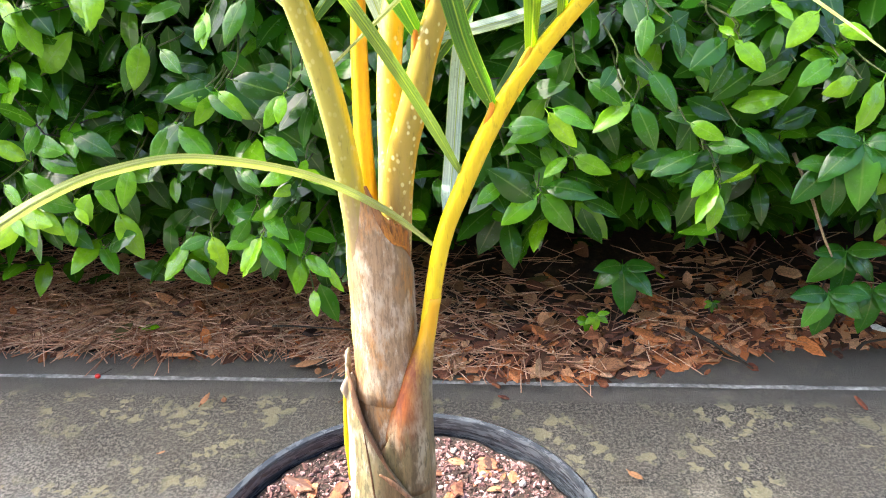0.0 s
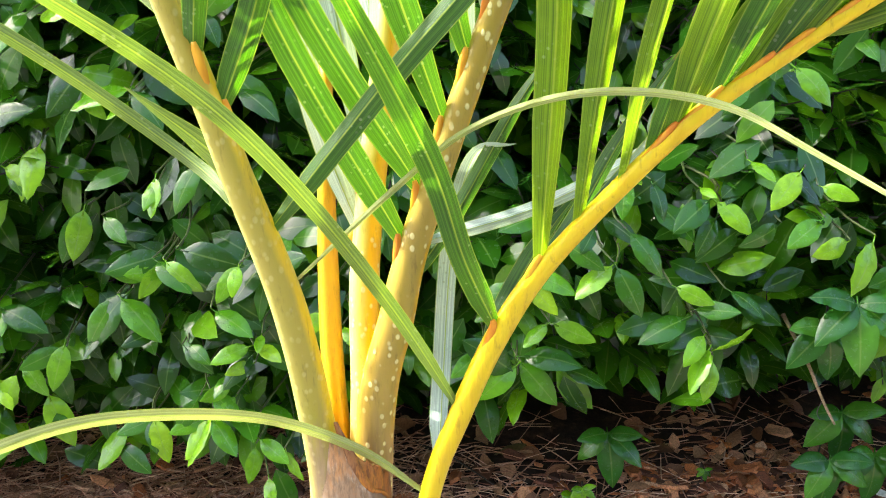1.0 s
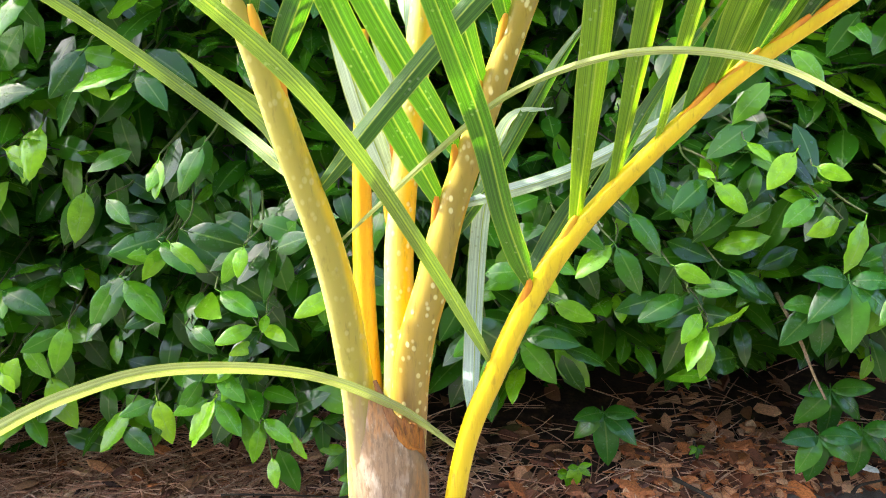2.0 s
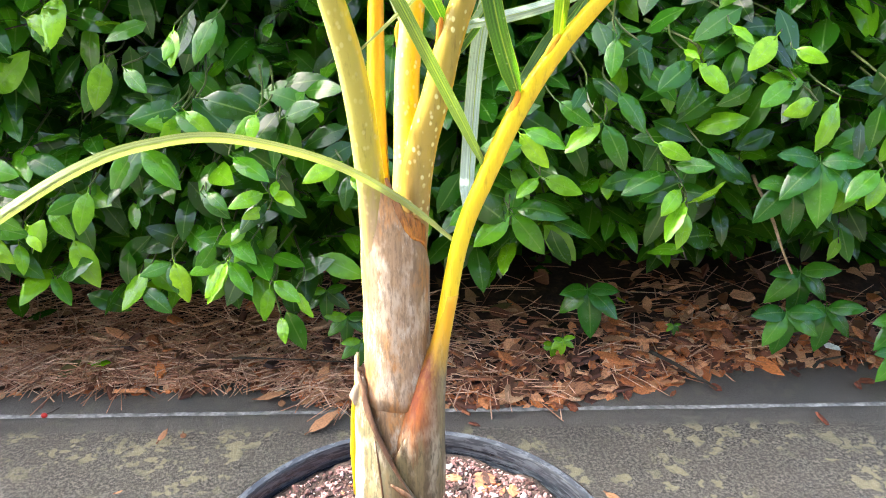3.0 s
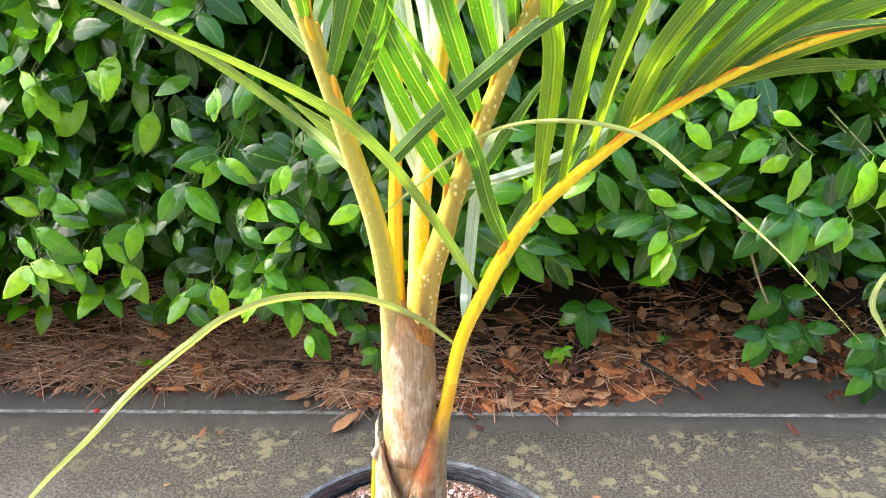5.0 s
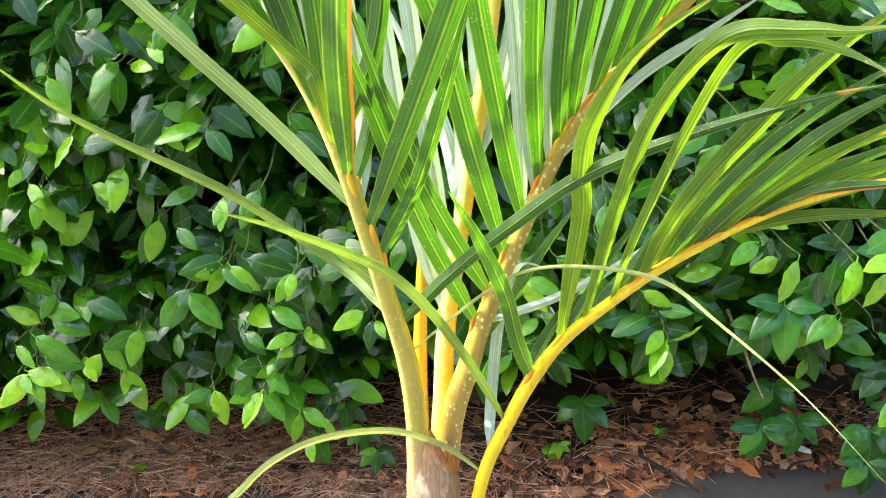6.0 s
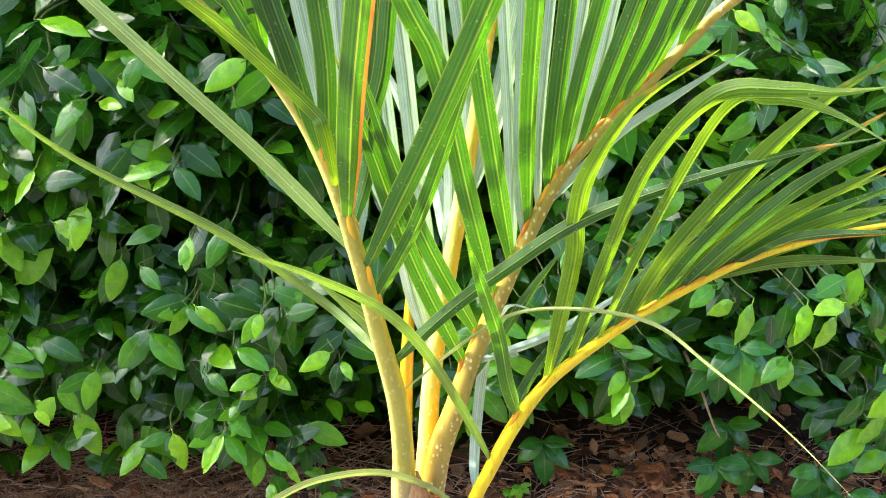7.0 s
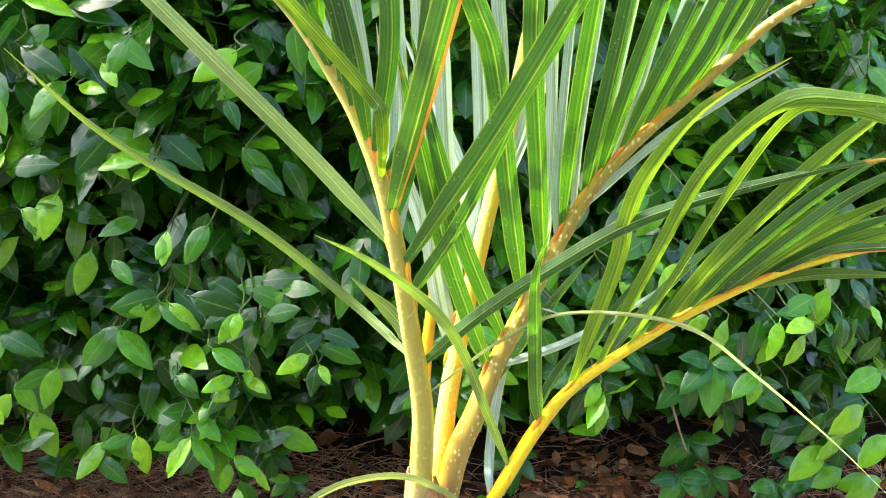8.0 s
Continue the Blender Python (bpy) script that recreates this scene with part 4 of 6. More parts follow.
placed_leaf((-0.445, 0.957, 0.599), (-0.459, 0.933, 0.544), 1)
placed_leaf((-0.329, 0.932, 0.661), (-0.386, 0.908, 0.651), 1)
placed_leaf((-0.330, 0.930, 0.647), (-0.347, 0.906, 0.634), 1)
placed_leaf((-0.321, 0.927, 0.659), (-0.288, 0.903, 0.620), 0)
placed_leaf((-0.309, 0.921, 0.566), (-0.314, 0.897, 0.527), 1)
placed_leaf((-0.408, 0.960, 0.523), (-0.432, 0.936, 0.467), 0)
placed_leaf((-0.227, 0.930, 0.795), (-0.277, 0.906, 0.758), 1)
placed_leaf((-0.240, 0.927, 0.736), (-0.221, 0.903, 0.707), 0)
placed_leaf((-0.559, 0.964, 0.570), (-0.532, 0.940, 0.515), 1)
placed_leaf((-0.565, 0.959, 0.393), (-0.518, 0.935, 0.374), 0)
placed_leaf((-0.317, 0.914, 0.473), (-0.275, 0.890, 0.442), 0)
placed_leaf((-0.314, 0.934, 0.457), (-0.354, 0.910, 0.460), 1)
placed_leaf((-0.385, 0.953, 0.417), (-0.421, 0.929, 0.369), 0)
placed_leaf((-0.376, 0.948, 0.419), (-0.329, 0.924, 0.373), 0)
placed_leaf((-0.221, 0.905, 0.349), (-0.245, 0.881, 0.349), 1)
placed_leaf((-0.207, 0.887, 0.379), (-0.179, 0.863, 0.369), 1)
placed_leaf((-0.184, 0.868, 0.473), (-0.143, 0.844, 0.494), 0)
placed_leaf((-0.126, 0.876, 0.416), (-0.166, 0.852, 0.403), 1)
placed_leaf((-0.115, 0.889, 0.396), (-0.123, 0.865, 0.362), 0)
placed_leaf((-0.111, 0.890, 0.396), (-0.098, 0.866, 0.380), 1)
placed_leaf((-0.295, 0.923, 0.368), (-0.270, 0.899, 0.354), 0)
placed_leaf((-0.251, 0.917, 0.317), (-0.282, 0.893, 0.309), 1)
placed_leaf((-0.280, 0.917, 0.273), (-0.310, 0.893, 0.235), 1)
placed_leaf((-0.295, 0.924, 0.297), (-0.317, 0.900, 0.266), 0)
placed_leaf((-0.359, 0.938, 0.264), (-0.348, 0.914, 0.232), 0)
placed_leaf((-0.474, 0.935, 0.832), (-0.506, 0.911, 0.811), 0)
placed_leaf((-0.467, 0.933, 0.835), (-0.406, 0.909, 0.828), 1)
placed_leaf((0.395, 0.930, 0.814), (0.444, 0.906, 0.802), 0)
placed_leaf((0.386, 0.938, 0.843), (0.331, 0.914, 0.817), 0)
placed_leaf((0.507, 0.914, 0.817), (0.537, 0.890, 0.798), 0)
placed_leaf((0.459, 0.921, 0.740), (0.411, 0.897, 0.705), 0)
placed_leaf((0.585, 0.851, 0.464), (0.552, 0.827, 0.424), 1)
placed_leaf((0.539, 0.848, 0.467), (0.514, 0.824, 0.435), 1)
placed_leaf((0.690, 0.892, 0.314), (0.644, 0.868, 0.271), 0)
placed_leaf((0.738, 0.895, 0.271), (0.681, 0.871, 0.238), 1)
placed_leaf((0.409, 0.928, 0.873), (0.436, 0.904, 0.849), 1)
placed_leaf((-0.353, 0.932, 0.795), (-0.374, 0.908, 0.756), 0)
placed_leaf((-0.140, 0.923, 0.808), (-0.112, 0.899, 0.769), 0)
placed_leaf((-0.516, 0.942, 0.722), (-0.486, 0.918, 0.684), 0)
placed_leaf((-0.377, 0.936, 0.682), (-0.413, 0.912, 0.636), 0)
placed_leaf((-0.502, 0.951, 0.649), (-0.525, 0.927, 0.610), 0)
placed_leaf((-0.207, 0.914, 0.659), (-0.163, 0.890, 0.627), 0)
placed_leaf((0.341, 0.924, 0.644), (0.285, 0.900, 0.625), 0)
placed_leaf((0.383, 0.912, 0.663), (0.418, 0.888, 0.628), 0)
placed_leaf((0.545, 0.875, 0.384), (0.519, 0.851, 0.351), 1)
placed_leaf((-0.603, 0.952, 0.304), (-0.558, 0.928, 0.278), 1)
placed_leaf((-0.616, 0.948, 0.296), (-0.664, 0.924, 0.254), 1)
placed_leaf((-0.615, 0.950, 0.286), (-0.598, 0.926, 0.261), 1)
placed_leaf((-0.596, 0.953, 0.322), (-0.539, 0.929, 0.315), 0)
placed_leaf((-0.591, 0.952, 0.376), (-0.619, 0.928, 0.412), 1)
placed_leaf((-0.576, 0.957, 0.383), (-0.522, 0.933, 0.366), 0)
placed_leaf((-0.539, 0.954, 0.283), (-0.508, 0.930, 0.332), 1)
placed_leaf((-0.609, 0.960, 0.450), (-0.566, 0.936, 0.490), 1)
placed_leaf((-0.578, 0.955, 0.600), (-0.585, 0.931, 0.583), 1)
placed_leaf((-0.490, 0.960, 0.576), (-0.448, 0.936, 0.559), 1)
placed_leaf((-0.379, 0.934, 0.659), (-0.355, 0.910, 0.636), 0)
placed_leaf((-0.561, 0.962, 0.561), (-0.567, 0.938, 0.521), 1)
placed_leaf((-0.460, 0.956, 0.355), (-0.503, 0.932, 0.340), 0)
placed_leaf((-0.551, 0.971, 0.487), (-0.501, 0.947, 0.533), 0)
placed_leaf((-0.342, 0.949, 0.375), (-0.376, 0.925, 0.368), 0)
placed_leaf((-0.339, 0.943, 0.446), (-0.376, 0.919, 0.463), 0)
placed_leaf((-0.407, 0.953, 0.374), (-0.427, 0.929, 0.358), 0)
placed_leaf((-0.496, 0.947, 0.630), (-0.440, 0.923, 0.648), 0)
placed_leaf((-0.630, 0.949, 0.342), (-0.601, 0.925, 0.317), 1)
placed_leaf((-0.514, 0.958, 0.242), (-0.459, 0.934, 0.274), 0)
placed_leaf((0.762, 0.883, 0.393), (0.688, 0.859, 0.371), 0)
placed_leaf((0.756, 0.891, 0.325), (0.685, 0.867, 0.289), 1)
placed_leaf((0.817, 0.896, 0.270), (0.759, 0.872, 0.223), 1)
placed_leaf((0.709, 0.898, 0.250), (0.641, 0.874, 0.204), 0)
placed_leaf((0.837, 0.899, 0.182), (0.756, 0.875, 0.168), 0)
placed_leaf((0.608, 0.881, 0.360), (0.634, 0.857, 0.344), 0)
placed_leaf((0.651, 0.866, 0.489), (0.654, 0.842, 0.445), 0)
placed_leaf((0.534, 0.846, 0.486), (0.519, 0.822, 0.444), 1)
placed_leaf((0.591, 0.848, 0.486), (0.537, 0.824, 0.486), 1)
placed_leaf((0.712, 0.878, 0.410), (0.718, 0.854, 0.458), 0)
placed_leaf((0.703, 0.875, 0.504), (0.718, 0.851, 0.477), 1)
placed_leaf((0.535, 0.871, 0.394), (0.488, 0.847, 0.369), 0)
M_SHOOT = speckled("green_twig", ((0.3, (0.05, 0.08, 0.015)), (0.7, (0.12, 0.16, 0.035))), 120.0, 0.5, 0.2, 0.0005)
tagged(part("shoot_wood", shoot_bm, M_SHOOT, hedge, "thin green shoot stems"), kind="stuff")
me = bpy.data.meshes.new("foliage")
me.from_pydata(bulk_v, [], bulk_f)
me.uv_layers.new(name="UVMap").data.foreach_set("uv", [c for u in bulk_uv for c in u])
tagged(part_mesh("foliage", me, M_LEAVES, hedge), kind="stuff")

# ---------------------------------------------------------------- the house wall behind the hedge
wall = empty("wall_north", "red brick house wall behind the hedge", "wall", kind="structure")
bm = bmesh.new()
bmesh.ops.create_cube(bm, size=1, matrix=Matrix.Translation((0.2, 2.36, 1.3)) @ Matrix.Diagonal((9.0, 0.2, 2.7, 1)))
part("mortar", bm, M_MORTAR, wall, smooth=False)

# unseen wall added across the drive to cut the low sky light
bm = bmesh.new()
bmesh.ops.create_cube(bm, size=1, matrix=Matrix.Translation((0.0, -4.6, 2.2)) @ Matrix.Diagonal((16.0, 0.2, 4.4, 1)))
M_STUCCO = speckled("stucco", ((0.3, (0.14, 0.125, 0.105)), (0.7, (0.20, 0.18, 0.155))), 30.0)
tagged(part("wall_south", bm, M_STUCCO, smooth=False), "unseen beige stucco wall added to block low sky light", "wall", kind="structure")

# ---------------------------------------------------------------- the pot
POT_X, POT_Y, RIM_Z, RIM_R = -0.050, 0.392, 0.2765, 0.152


def lathe(bm, profile, segs=96, cx=POT_X, cy=POT_Y):
    rings = []
    for r, z in profile:
        rings.append([bm.verts.new((cx + r * math.cos(2 * math.pi * k / segs), cy + r * math.sin(2 * math.pi * k / segs), z)) for k in range(segs)])
    for r0, r1 in zip(rings, rings[1:]):
        for k in range(segs):
            bm.faces.new((r0[k], r0[(k + 1) % segs], r1[(k + 1) % segs], r1[k]))
    return rings


def crisp(bm, limit=0.6):
    """Keep the hard folds of moulded plastic hard."""
    bm.normal_update()
    for e in bm.edges:
        if len(e.link_faces) == 2 and e.calc_face_angle(0.0) > limit:
            e.smooth = False


pot = empty("plant_pot", "round black plastic nursery pot standing on the concrete", "plant pot")
bm = bmesh.new()
rings = lathe(bm, [(0.118, 0.0), (0.122, 0.004), (0.141, RIM_Z - 0.035), (0.1435, RIM_Z - 0.034), (0.1440, RIM_Z - 0.0295), (0.1400, RIM_Z - 0.0285), (0.1392, RIM_Z - 0.031), (0.1385, RIM_Z - 0.034), (0.1380, RIM_Z - 0.05), (0.116, 0.008)])
bm.faces.new(rings[0][::-1])
bm.faces.new(rings[-1])
crisp(bm)
part("body", bm, M_POT, pot)
bm = bmesh.new()
R = RIM_R
prof = [(R - 0.0085, RIM_Z - 0.030), (R - 0.002, RIM_Z - 0.029), (R, RIM_Z - 0.024), (R, RIM_Z - 0.006), (R - 0.001, RIM_Z - 0.002), (R - 0.004, RIM_Z), (R - 0.008, RIM_Z - 0.001), (R - 0.0095, RIM_Z - 0.004), (R - 0.0105, RIM_Z - 0.010), (R - 0.0098, RIM_Z - 0.011), (R - 0.0108, RIM_Z - 0.016), (R - 0.0101, RIM_Z - 0.017), (R - 0.0112, RIM_Z - 0.022), (R - 0.0105, RIM_Z - 0.023), (R - 0.0118, RIM_Z - 0.028), (R - 0.0085, RIM_Z - 0.030)]
lathe(bm, prof)
crisp(bm, 0.75)
part("rim", bm, M_POT, pot, "rolled ribbed black rim")

SOIL_Z = 0.262


def soil_height(x, y):
    r = math.hypot(x - POT_X, y - POT_Y)
    return SOIL_Z + 0.006 * noise.noise(Vector((x * 22, y * 22, 1))) + 0.003 * noise.noise(Vector((x * 70, y * 70, 4))) - 0.018 * (1 - r / 0.14)


bm = bmesh.new()
segs, rad = 90, 36
prev = None
centre = bm.verts.new((POT_X, POT_Y, soil_height(POT_X, POT_Y)))
for j in range(1, rad + 1):
    r = 0.1378 * j / rad
    ring = []
    for k in range(segs):
        x, y = POT_X + r * math.cos(2 * math.pi * k / segs), POT_Y + r * math.sin(2 * math.pi * k / segs)
        ring.append(bm.verts.new((x, y, soil_height(x, y))))
    for k in range(segs):
        if prev:
            bm.faces.new((prev[k], ring[k], ring[(k + 1) % segs], prev[(k + 1) % segs]))
        else:
            bm.faces.new((centre, ring[k], ring[(k + 1) % segs]))
    prev = ring
bottom = bm.verts.new((POT_X, POT_Y, SOIL_Z - 0.08))
for k in range(segs):
    bm.faces.new((prev[(k + 1) % segs], prev[k], bottom))
soil = tagged(part("potting_soil", bm, M_SOIL), "dark crumbly potting mix filling the pot", "soil", kind="stuff")


def in_pot(r, rmax=0.132, rmin=0.03):
    while True:
        x, y = r.uniform(-rmax, rmax), r.uniform(-rmax, rmax)
        if rmin < math.hypot(x, y) < rmax:
            return POT_X + x, POT_Y + y


rnd = random.Random(21)
bm = bmesh.new()
for i in range(13000):
    x, y = in_pot(rnd, 0.1345)
    s = rnd.choice((0.0004, 0.0005, 0.0006, 0.0007, 0.0009, 0.0011, 0.0014, 0.0019))
    chip_shape(bm, Vector((x, y, soil_height(x, y) + s * 0.3)), s, rnd, rnd.uniform(0.3, 0.7), rnd.uniform(1, 2.6))
tagged(part("soil_crumbs", bm, M_CRUMB, smooth=False), "small crumbs of bark and peat on the potting mix", "soil", kind="stuff")
bm = bmesh.new()
for i in range(300):
    x, y = in_pot(rnd)
    s = rnd.choice((0.0005, 0.0006, 0.0008, 0.0010, 0.0013, 0.0030)) * rnd.uniform(0.8, 1.2)
    bmesh.ops.create_icosphere(bm, subdivisions=1, radius=s, matrix=Matrix.Translation((x, y, soil_height(x, y) + s * 0.6)) @ Euler((rnd.random() * 3, rnd.random() * 3, 0)).to_matrix().to_4x4() @ Matrix.Diagonal((rnd.uniform(0.7, 1.5), rnd.uniform(0.6, 1.1), rnd.uniform(0.5, 0.9), 1)))
tagged(part("perlite", bm, M_PERLITE, smooth=False), "white perlite grains scattered in the potting mix", "perlite", kind="stuff")

def flake(bm, size, rnd, long):
    """A thin torn piece of bark: ragged outline, slightly cupped."""
    n = 11
    lo, hi = [], []
    cup = rnd.uniform(-0.25, 0.25)
    for k in range(n):
        a = 2 * math.pi * k / n
        r = size * rnd.uniform(0.62, 1.12)
        px, py = r * long * math.cos(a), r * math.sin(a)
        z = cup * px * px / (size * long) + rnd.uniform(-0.05, 0.05) * size
        lo.append(bm.verts.new((px * 1.03, py * 1.03, z - 0.13 * size)))
        hi.append(bm.verts.new((px * 0.95, py * 0.95, z + 0.05 * size)))
    mid = bm.verts.new((rnd.uniform(-0.2, 0.2) * size, rnd.uniform(-0.2, 0.2) * size, 0.16 * size))
    for k in range(n):
        q = (k + 1) % n
        bm.faces.new((hi[k], hi[q], mid))
        bm.faces.new((lo[k], lo[q], hi[q], hi[k]))
    bm.faces.new(lo[::-1])


for i in range(190):
    x, y = in_pot(rnd, 0.124, 0.040)
    s = rnd.choice((0.002, 0.003, 0.004, 0.005, 0.006, 0.0075)) * rnd.uniform(0.85, 1.15)
    bm = bmesh.new()
    flake(bm, s, rnd, rnd.choice((1.0, 1.3, 1.7, 2.6)))
    c = part("bark_chip", bm, M_CHIP, smooth=False)
    c.matrix_basis = Matrix.Translation((x, y, soil_height(x, y) + s * 0.12 + 0.0008)) @ Euler((rnd.gauss(0, 0.16), rnd.gauss(0, 0.16), rnd.uniform(0, 6.28))).to_matrix().to_4x4()
    tagged(c, "orange-brown bark chip lying on the potting mix", "bark chip", "bark chips in the pot")

# ---------------------------------------------------------------- the palm
palm = empty("palm", "young palm with golden leaf stalks and narrow green leaflets", "palm")


def trunk_radius(z):
    return 0.0180 + 0.0078 * max(0, min(1, (0.45 - z) / 0.20))


def trunk_centre(z):
    return Vector((-0.0550 + 0.004 * (z - 0.4), 0.408, z))


bm = bmesh.new()
zs = [0.225 + 0.24 * i / 40 for i in range(41)]
tube(bm, [trunk_centre(z) for z in zs], lambda t: trunk_radius(0.225 + 0.24 * t), 28, 0.92, wobble=0.04)
part("trunk", bm, M_SHEATH, palm, "tan leaf-sheath trunk with pale bands")


def sheath(name, mat, z0, z1, a0, a1, out, top, label, thick=0.0018, flare=0.0):
    """A leaf base wrapped round part of the trunk; top gives its upper edge from 0 to 1 across."""
    bm = bmesh.new()
    nu, nv = 22, 16
    g = {}
    for lay in (0, 1):
        for i in range(nu + 1):
            u = i / nu
            a = radians(a0 + (a1 - a0) * u)
            zt = z0 + (z1 - z0) * top(u)
            for j in range(nv + 1):
                v = j / nv
                z = z0 + (zt - z0) * v
                r = trunk_radius(z) + out + flare * v * v + (thick if lay else 0) + 0.0008 * noise.noise(Vector((a * 6, z * 60, lay)))
                c = trunk_centre(z)
                g[lay, i, j] = bm.verts.new((c.x + r * math.cos(a), c.y + 0.92 * r * math.sin(a), z + 0.003 * noise.noise(Vector((a * 9, 3, 1))) * (v > 0.9)))
    for i in range(nu):
        for j in range(nv):
            bm.faces.new((g[1, i, j], g[1, i + 1, j], g[1, i + 1, j + 1], g[1, i, j + 1]))
            bm.faces.new((g[0, i, j], g[0, i, j + 1], g[0, i + 1, j + 1], g[0, i + 1, j]))
    for i in range(nu):
        bm.faces.new((g[1, i, nv], g[1, i + 1, nv], g[0, i + 1, nv], g[0, i, nv]))
        bm.faces.new((g[1, i + 1, 0], g[1, i, 0], g[0, i, 0], g[0, i + 1, 0]))
    for j in range(nv):
        bm.faces.new((g[1, 0, j], g[1, 0, j + 1], g[0, 0, j + 1], g[0, 0, j]))
        bm.faces.new((g[1, nu, j + 1], g[1, nu, j], g[0, nu, j], g[0, nu, j + 1]))
    return part(name, bm, mat, palm, label)


# angles: 270 faces the drive, 180 the left end of the bed
# the newest sheath closes round the crown and runs up into the tan frond
sheath("sheath", M_SHEATH, 0.40, 0.540, 120, 372, 0.0002, lambda u: float(np.interp(120 + 252 * u, (235, 262, 275, 300, 330, 345, 372), (1.0, 1.0, 0.95, 0.80, 0.75, 0.66, 0.60))), "tan leaf sheath wrapped round the crown")
sheath("sheath", M_SHEATH_TWO, 0.225, 0.400, 240, 400, 0.0030, lambda u: 0.80 + 0.20 * min(1.0, max(0.0, (u - 0.10) / 0.30)), "olive-brown leaf sheath at the foot")


def funnel_sheath():
    """The leaf base that gathers from the trunk into the yellow stalk."""
    bm = bmesh.new()
    stops = np.array([(0.330, -0.0450, 0.4030, 0.0190, 0.0205), (0.378, -0.0435, 0.4010, 0.0170, 0.0190), (0.400, -0.0400, 0.3995, 0.0136, 0.0160), (0.424, -0.0345, 0.3990, 0.0094, 0.0110), (0.438, -0.0300, 0.3990, 0.0060, 0.0075), (0.452, -0.0272, 0.3990, 0.0050, 0.0054), (0.475, -0.0232, 0.3978, 0.0051, 0.0047)])
    sides, n = 26, 24
    rings = []
    for i in range(n + 1):
        z = 0.330 + 0.145 * i / n
        cx, cy, rx, ry = (float(np.interp(z, stops[:, 0], stops[:, k])) for k in (1, 2, 3, 4))
        ring = []
        for k in range(sides):
            a = 2 * math.pi * k / sides
            w = 1 + 0.03 * noise.noise(Vector((math.cos(a) * 3, math.sin(a) * 3, z * 30)))
            ring.append(bm.verts.new((cx + rx * w * math.cos(a), cy + ry * w * math.sin(a), z)))
        rings.append(ring)
    for r0, r1 in zip(rings, rings[1:]):
        for k in range(sides):
            bm.faces.new((r0[k], r0[(k + 1) % sides], r1[(k + 1) % sides], r1[k]))
    bm.faces.new(rings[0][::-1])
    bm.faces.new(rings[-1])
    return part("sheath", bm, M_SHEATH_TWO, palm, "rust-orange leaf base narrowing into the yellow stalk")


funnel_sheath()
sheath("sheath", M_SHEATH_SPLIT, 0.225, 0.428, 165, 345, 0.0062, lambda u: 1.0 - 0.70 * max(0.0, u - 0.16) / 0.84, "split olive leaf sheath with brown edges")
sheath("sheath", M_HUSK, 0.225, 0.276, 185, 318, 0.0088, lambda u: 0.30 + 0.70 * u * u, "papery grey-brown husk at the foot", flare=0.003)


def ribbon_edge(name, mat, points, r0, label, flat=0.5):
    bm = bmesh.new()
    tube(bm, spline(points, 6), lambda t: r0 * (0.35 + 0.65 * min(1, 4 * t)) * (1 - 0.93 * t ** 2.2), 9, flat, wobble=0.5)
    return part(name, bm, mat, palm, label)


def on_trunk(a, z, out=0.006):
    c = trunk_centre(z)
    r = trunk_radius(z) + out
    return Vector((c.x + r * math.cos(radians(a)), c.y + 0.92 * r * math.sin(radians(a)), z))


ribbon_edge("sheath_edge", M_SHEATH_RUST, [on_trunk(258, 0.548, 0.0005), on_trunk(268, 0.538, 0.001), on_trunk(284, 0.524, 0.0015), on_trunk(300, 0.513, 0.0015), on_trunk(322, 0.508, 0.001), on_trunk(338, 0.500, 0.001), on_trunk(352, 0.484, 0.0005)], 0.0024, "rust-red edge of the crown sheath")
sheath("sheath_lining", M_SHEATH_RUST, 0.485, 0.535, 266, 352, -0.0012, lambda u: 1.0 - 0.45 * u, "rust-red inner face of the crown sheath")
ribbon_edge("sheath_edge", M_HUSK, [on_trunk(205, 0.424, 0.008), on_trunk(235, 0.395, 0.009), on_trunk(262, 0.365, 0.009), on_trunk(282, 0.342, 0.009)], 0.0020, "curled brown edge of the split sheath")
ribbon_edge("sheath_edge", M_HUSK, [on_trunk(258, 0.352, 0.009), on_trunk(278, 0.343, 0.010), on_trunk(298, 0.325, 0.010), on_trunk(324, 0.290, 0.010)], 0.0023, "curled brown edge of the split sheath")
ribbon_edge("sheath_seam", M_HUSK, [on_trunk(238, 0.385, 0.0085), on_trunk(246, 0.35, 0.0085), on_trunk(252, 0.318, 0.0085), on_trunk(258, 0.285, 0.0085)], 0.0007, "cracked rusty seam in the sheath")
ribbon_edge("leaf_scar", M_HUSK, [on_trunk(300, 0.350, 0.0055), on_trunk(325, 0.352, 0.0055), on_trunk(350, 0.351, 0.0055)], 0.0022, "dark ring scar on the sheath")
ribbon_edge("husk_curl", M_HUSK, [on_trunk(300, 0.300, 0.010), on_trunk(304, 0.286, 0.016), on_trunk(314, 0.275, 0.020), on_trunk(334, 0.271, 0.020)], 0.0055, "dry curled brown husk tip", 0.35)
ribbon_edge("sheath_margin", M_STEM_C, [on_trunk(186, 0.325, 0.0080), on_trunk(187, 0.365, 0.0082), on_trunk(190, 0.400, 0.0082), on_trunk(193, 0.416, 0.0078)], 0.0027, "bright yellow sheath margin")
# yellow strip added for the sun's glow on the crown's left rim
ribbon_edge("sheath_margin", M_STEM_D, [on_trunk(196, 0.425, -0.0008), on_trunk(196, 0.46, -0.0008), on_trunk(198, 0.50, -0.0006), on_trunk(200, 0.545, -0.001)], 0.0042, "cream-yellow strip painting the sunlit left rim of the crown sheath")
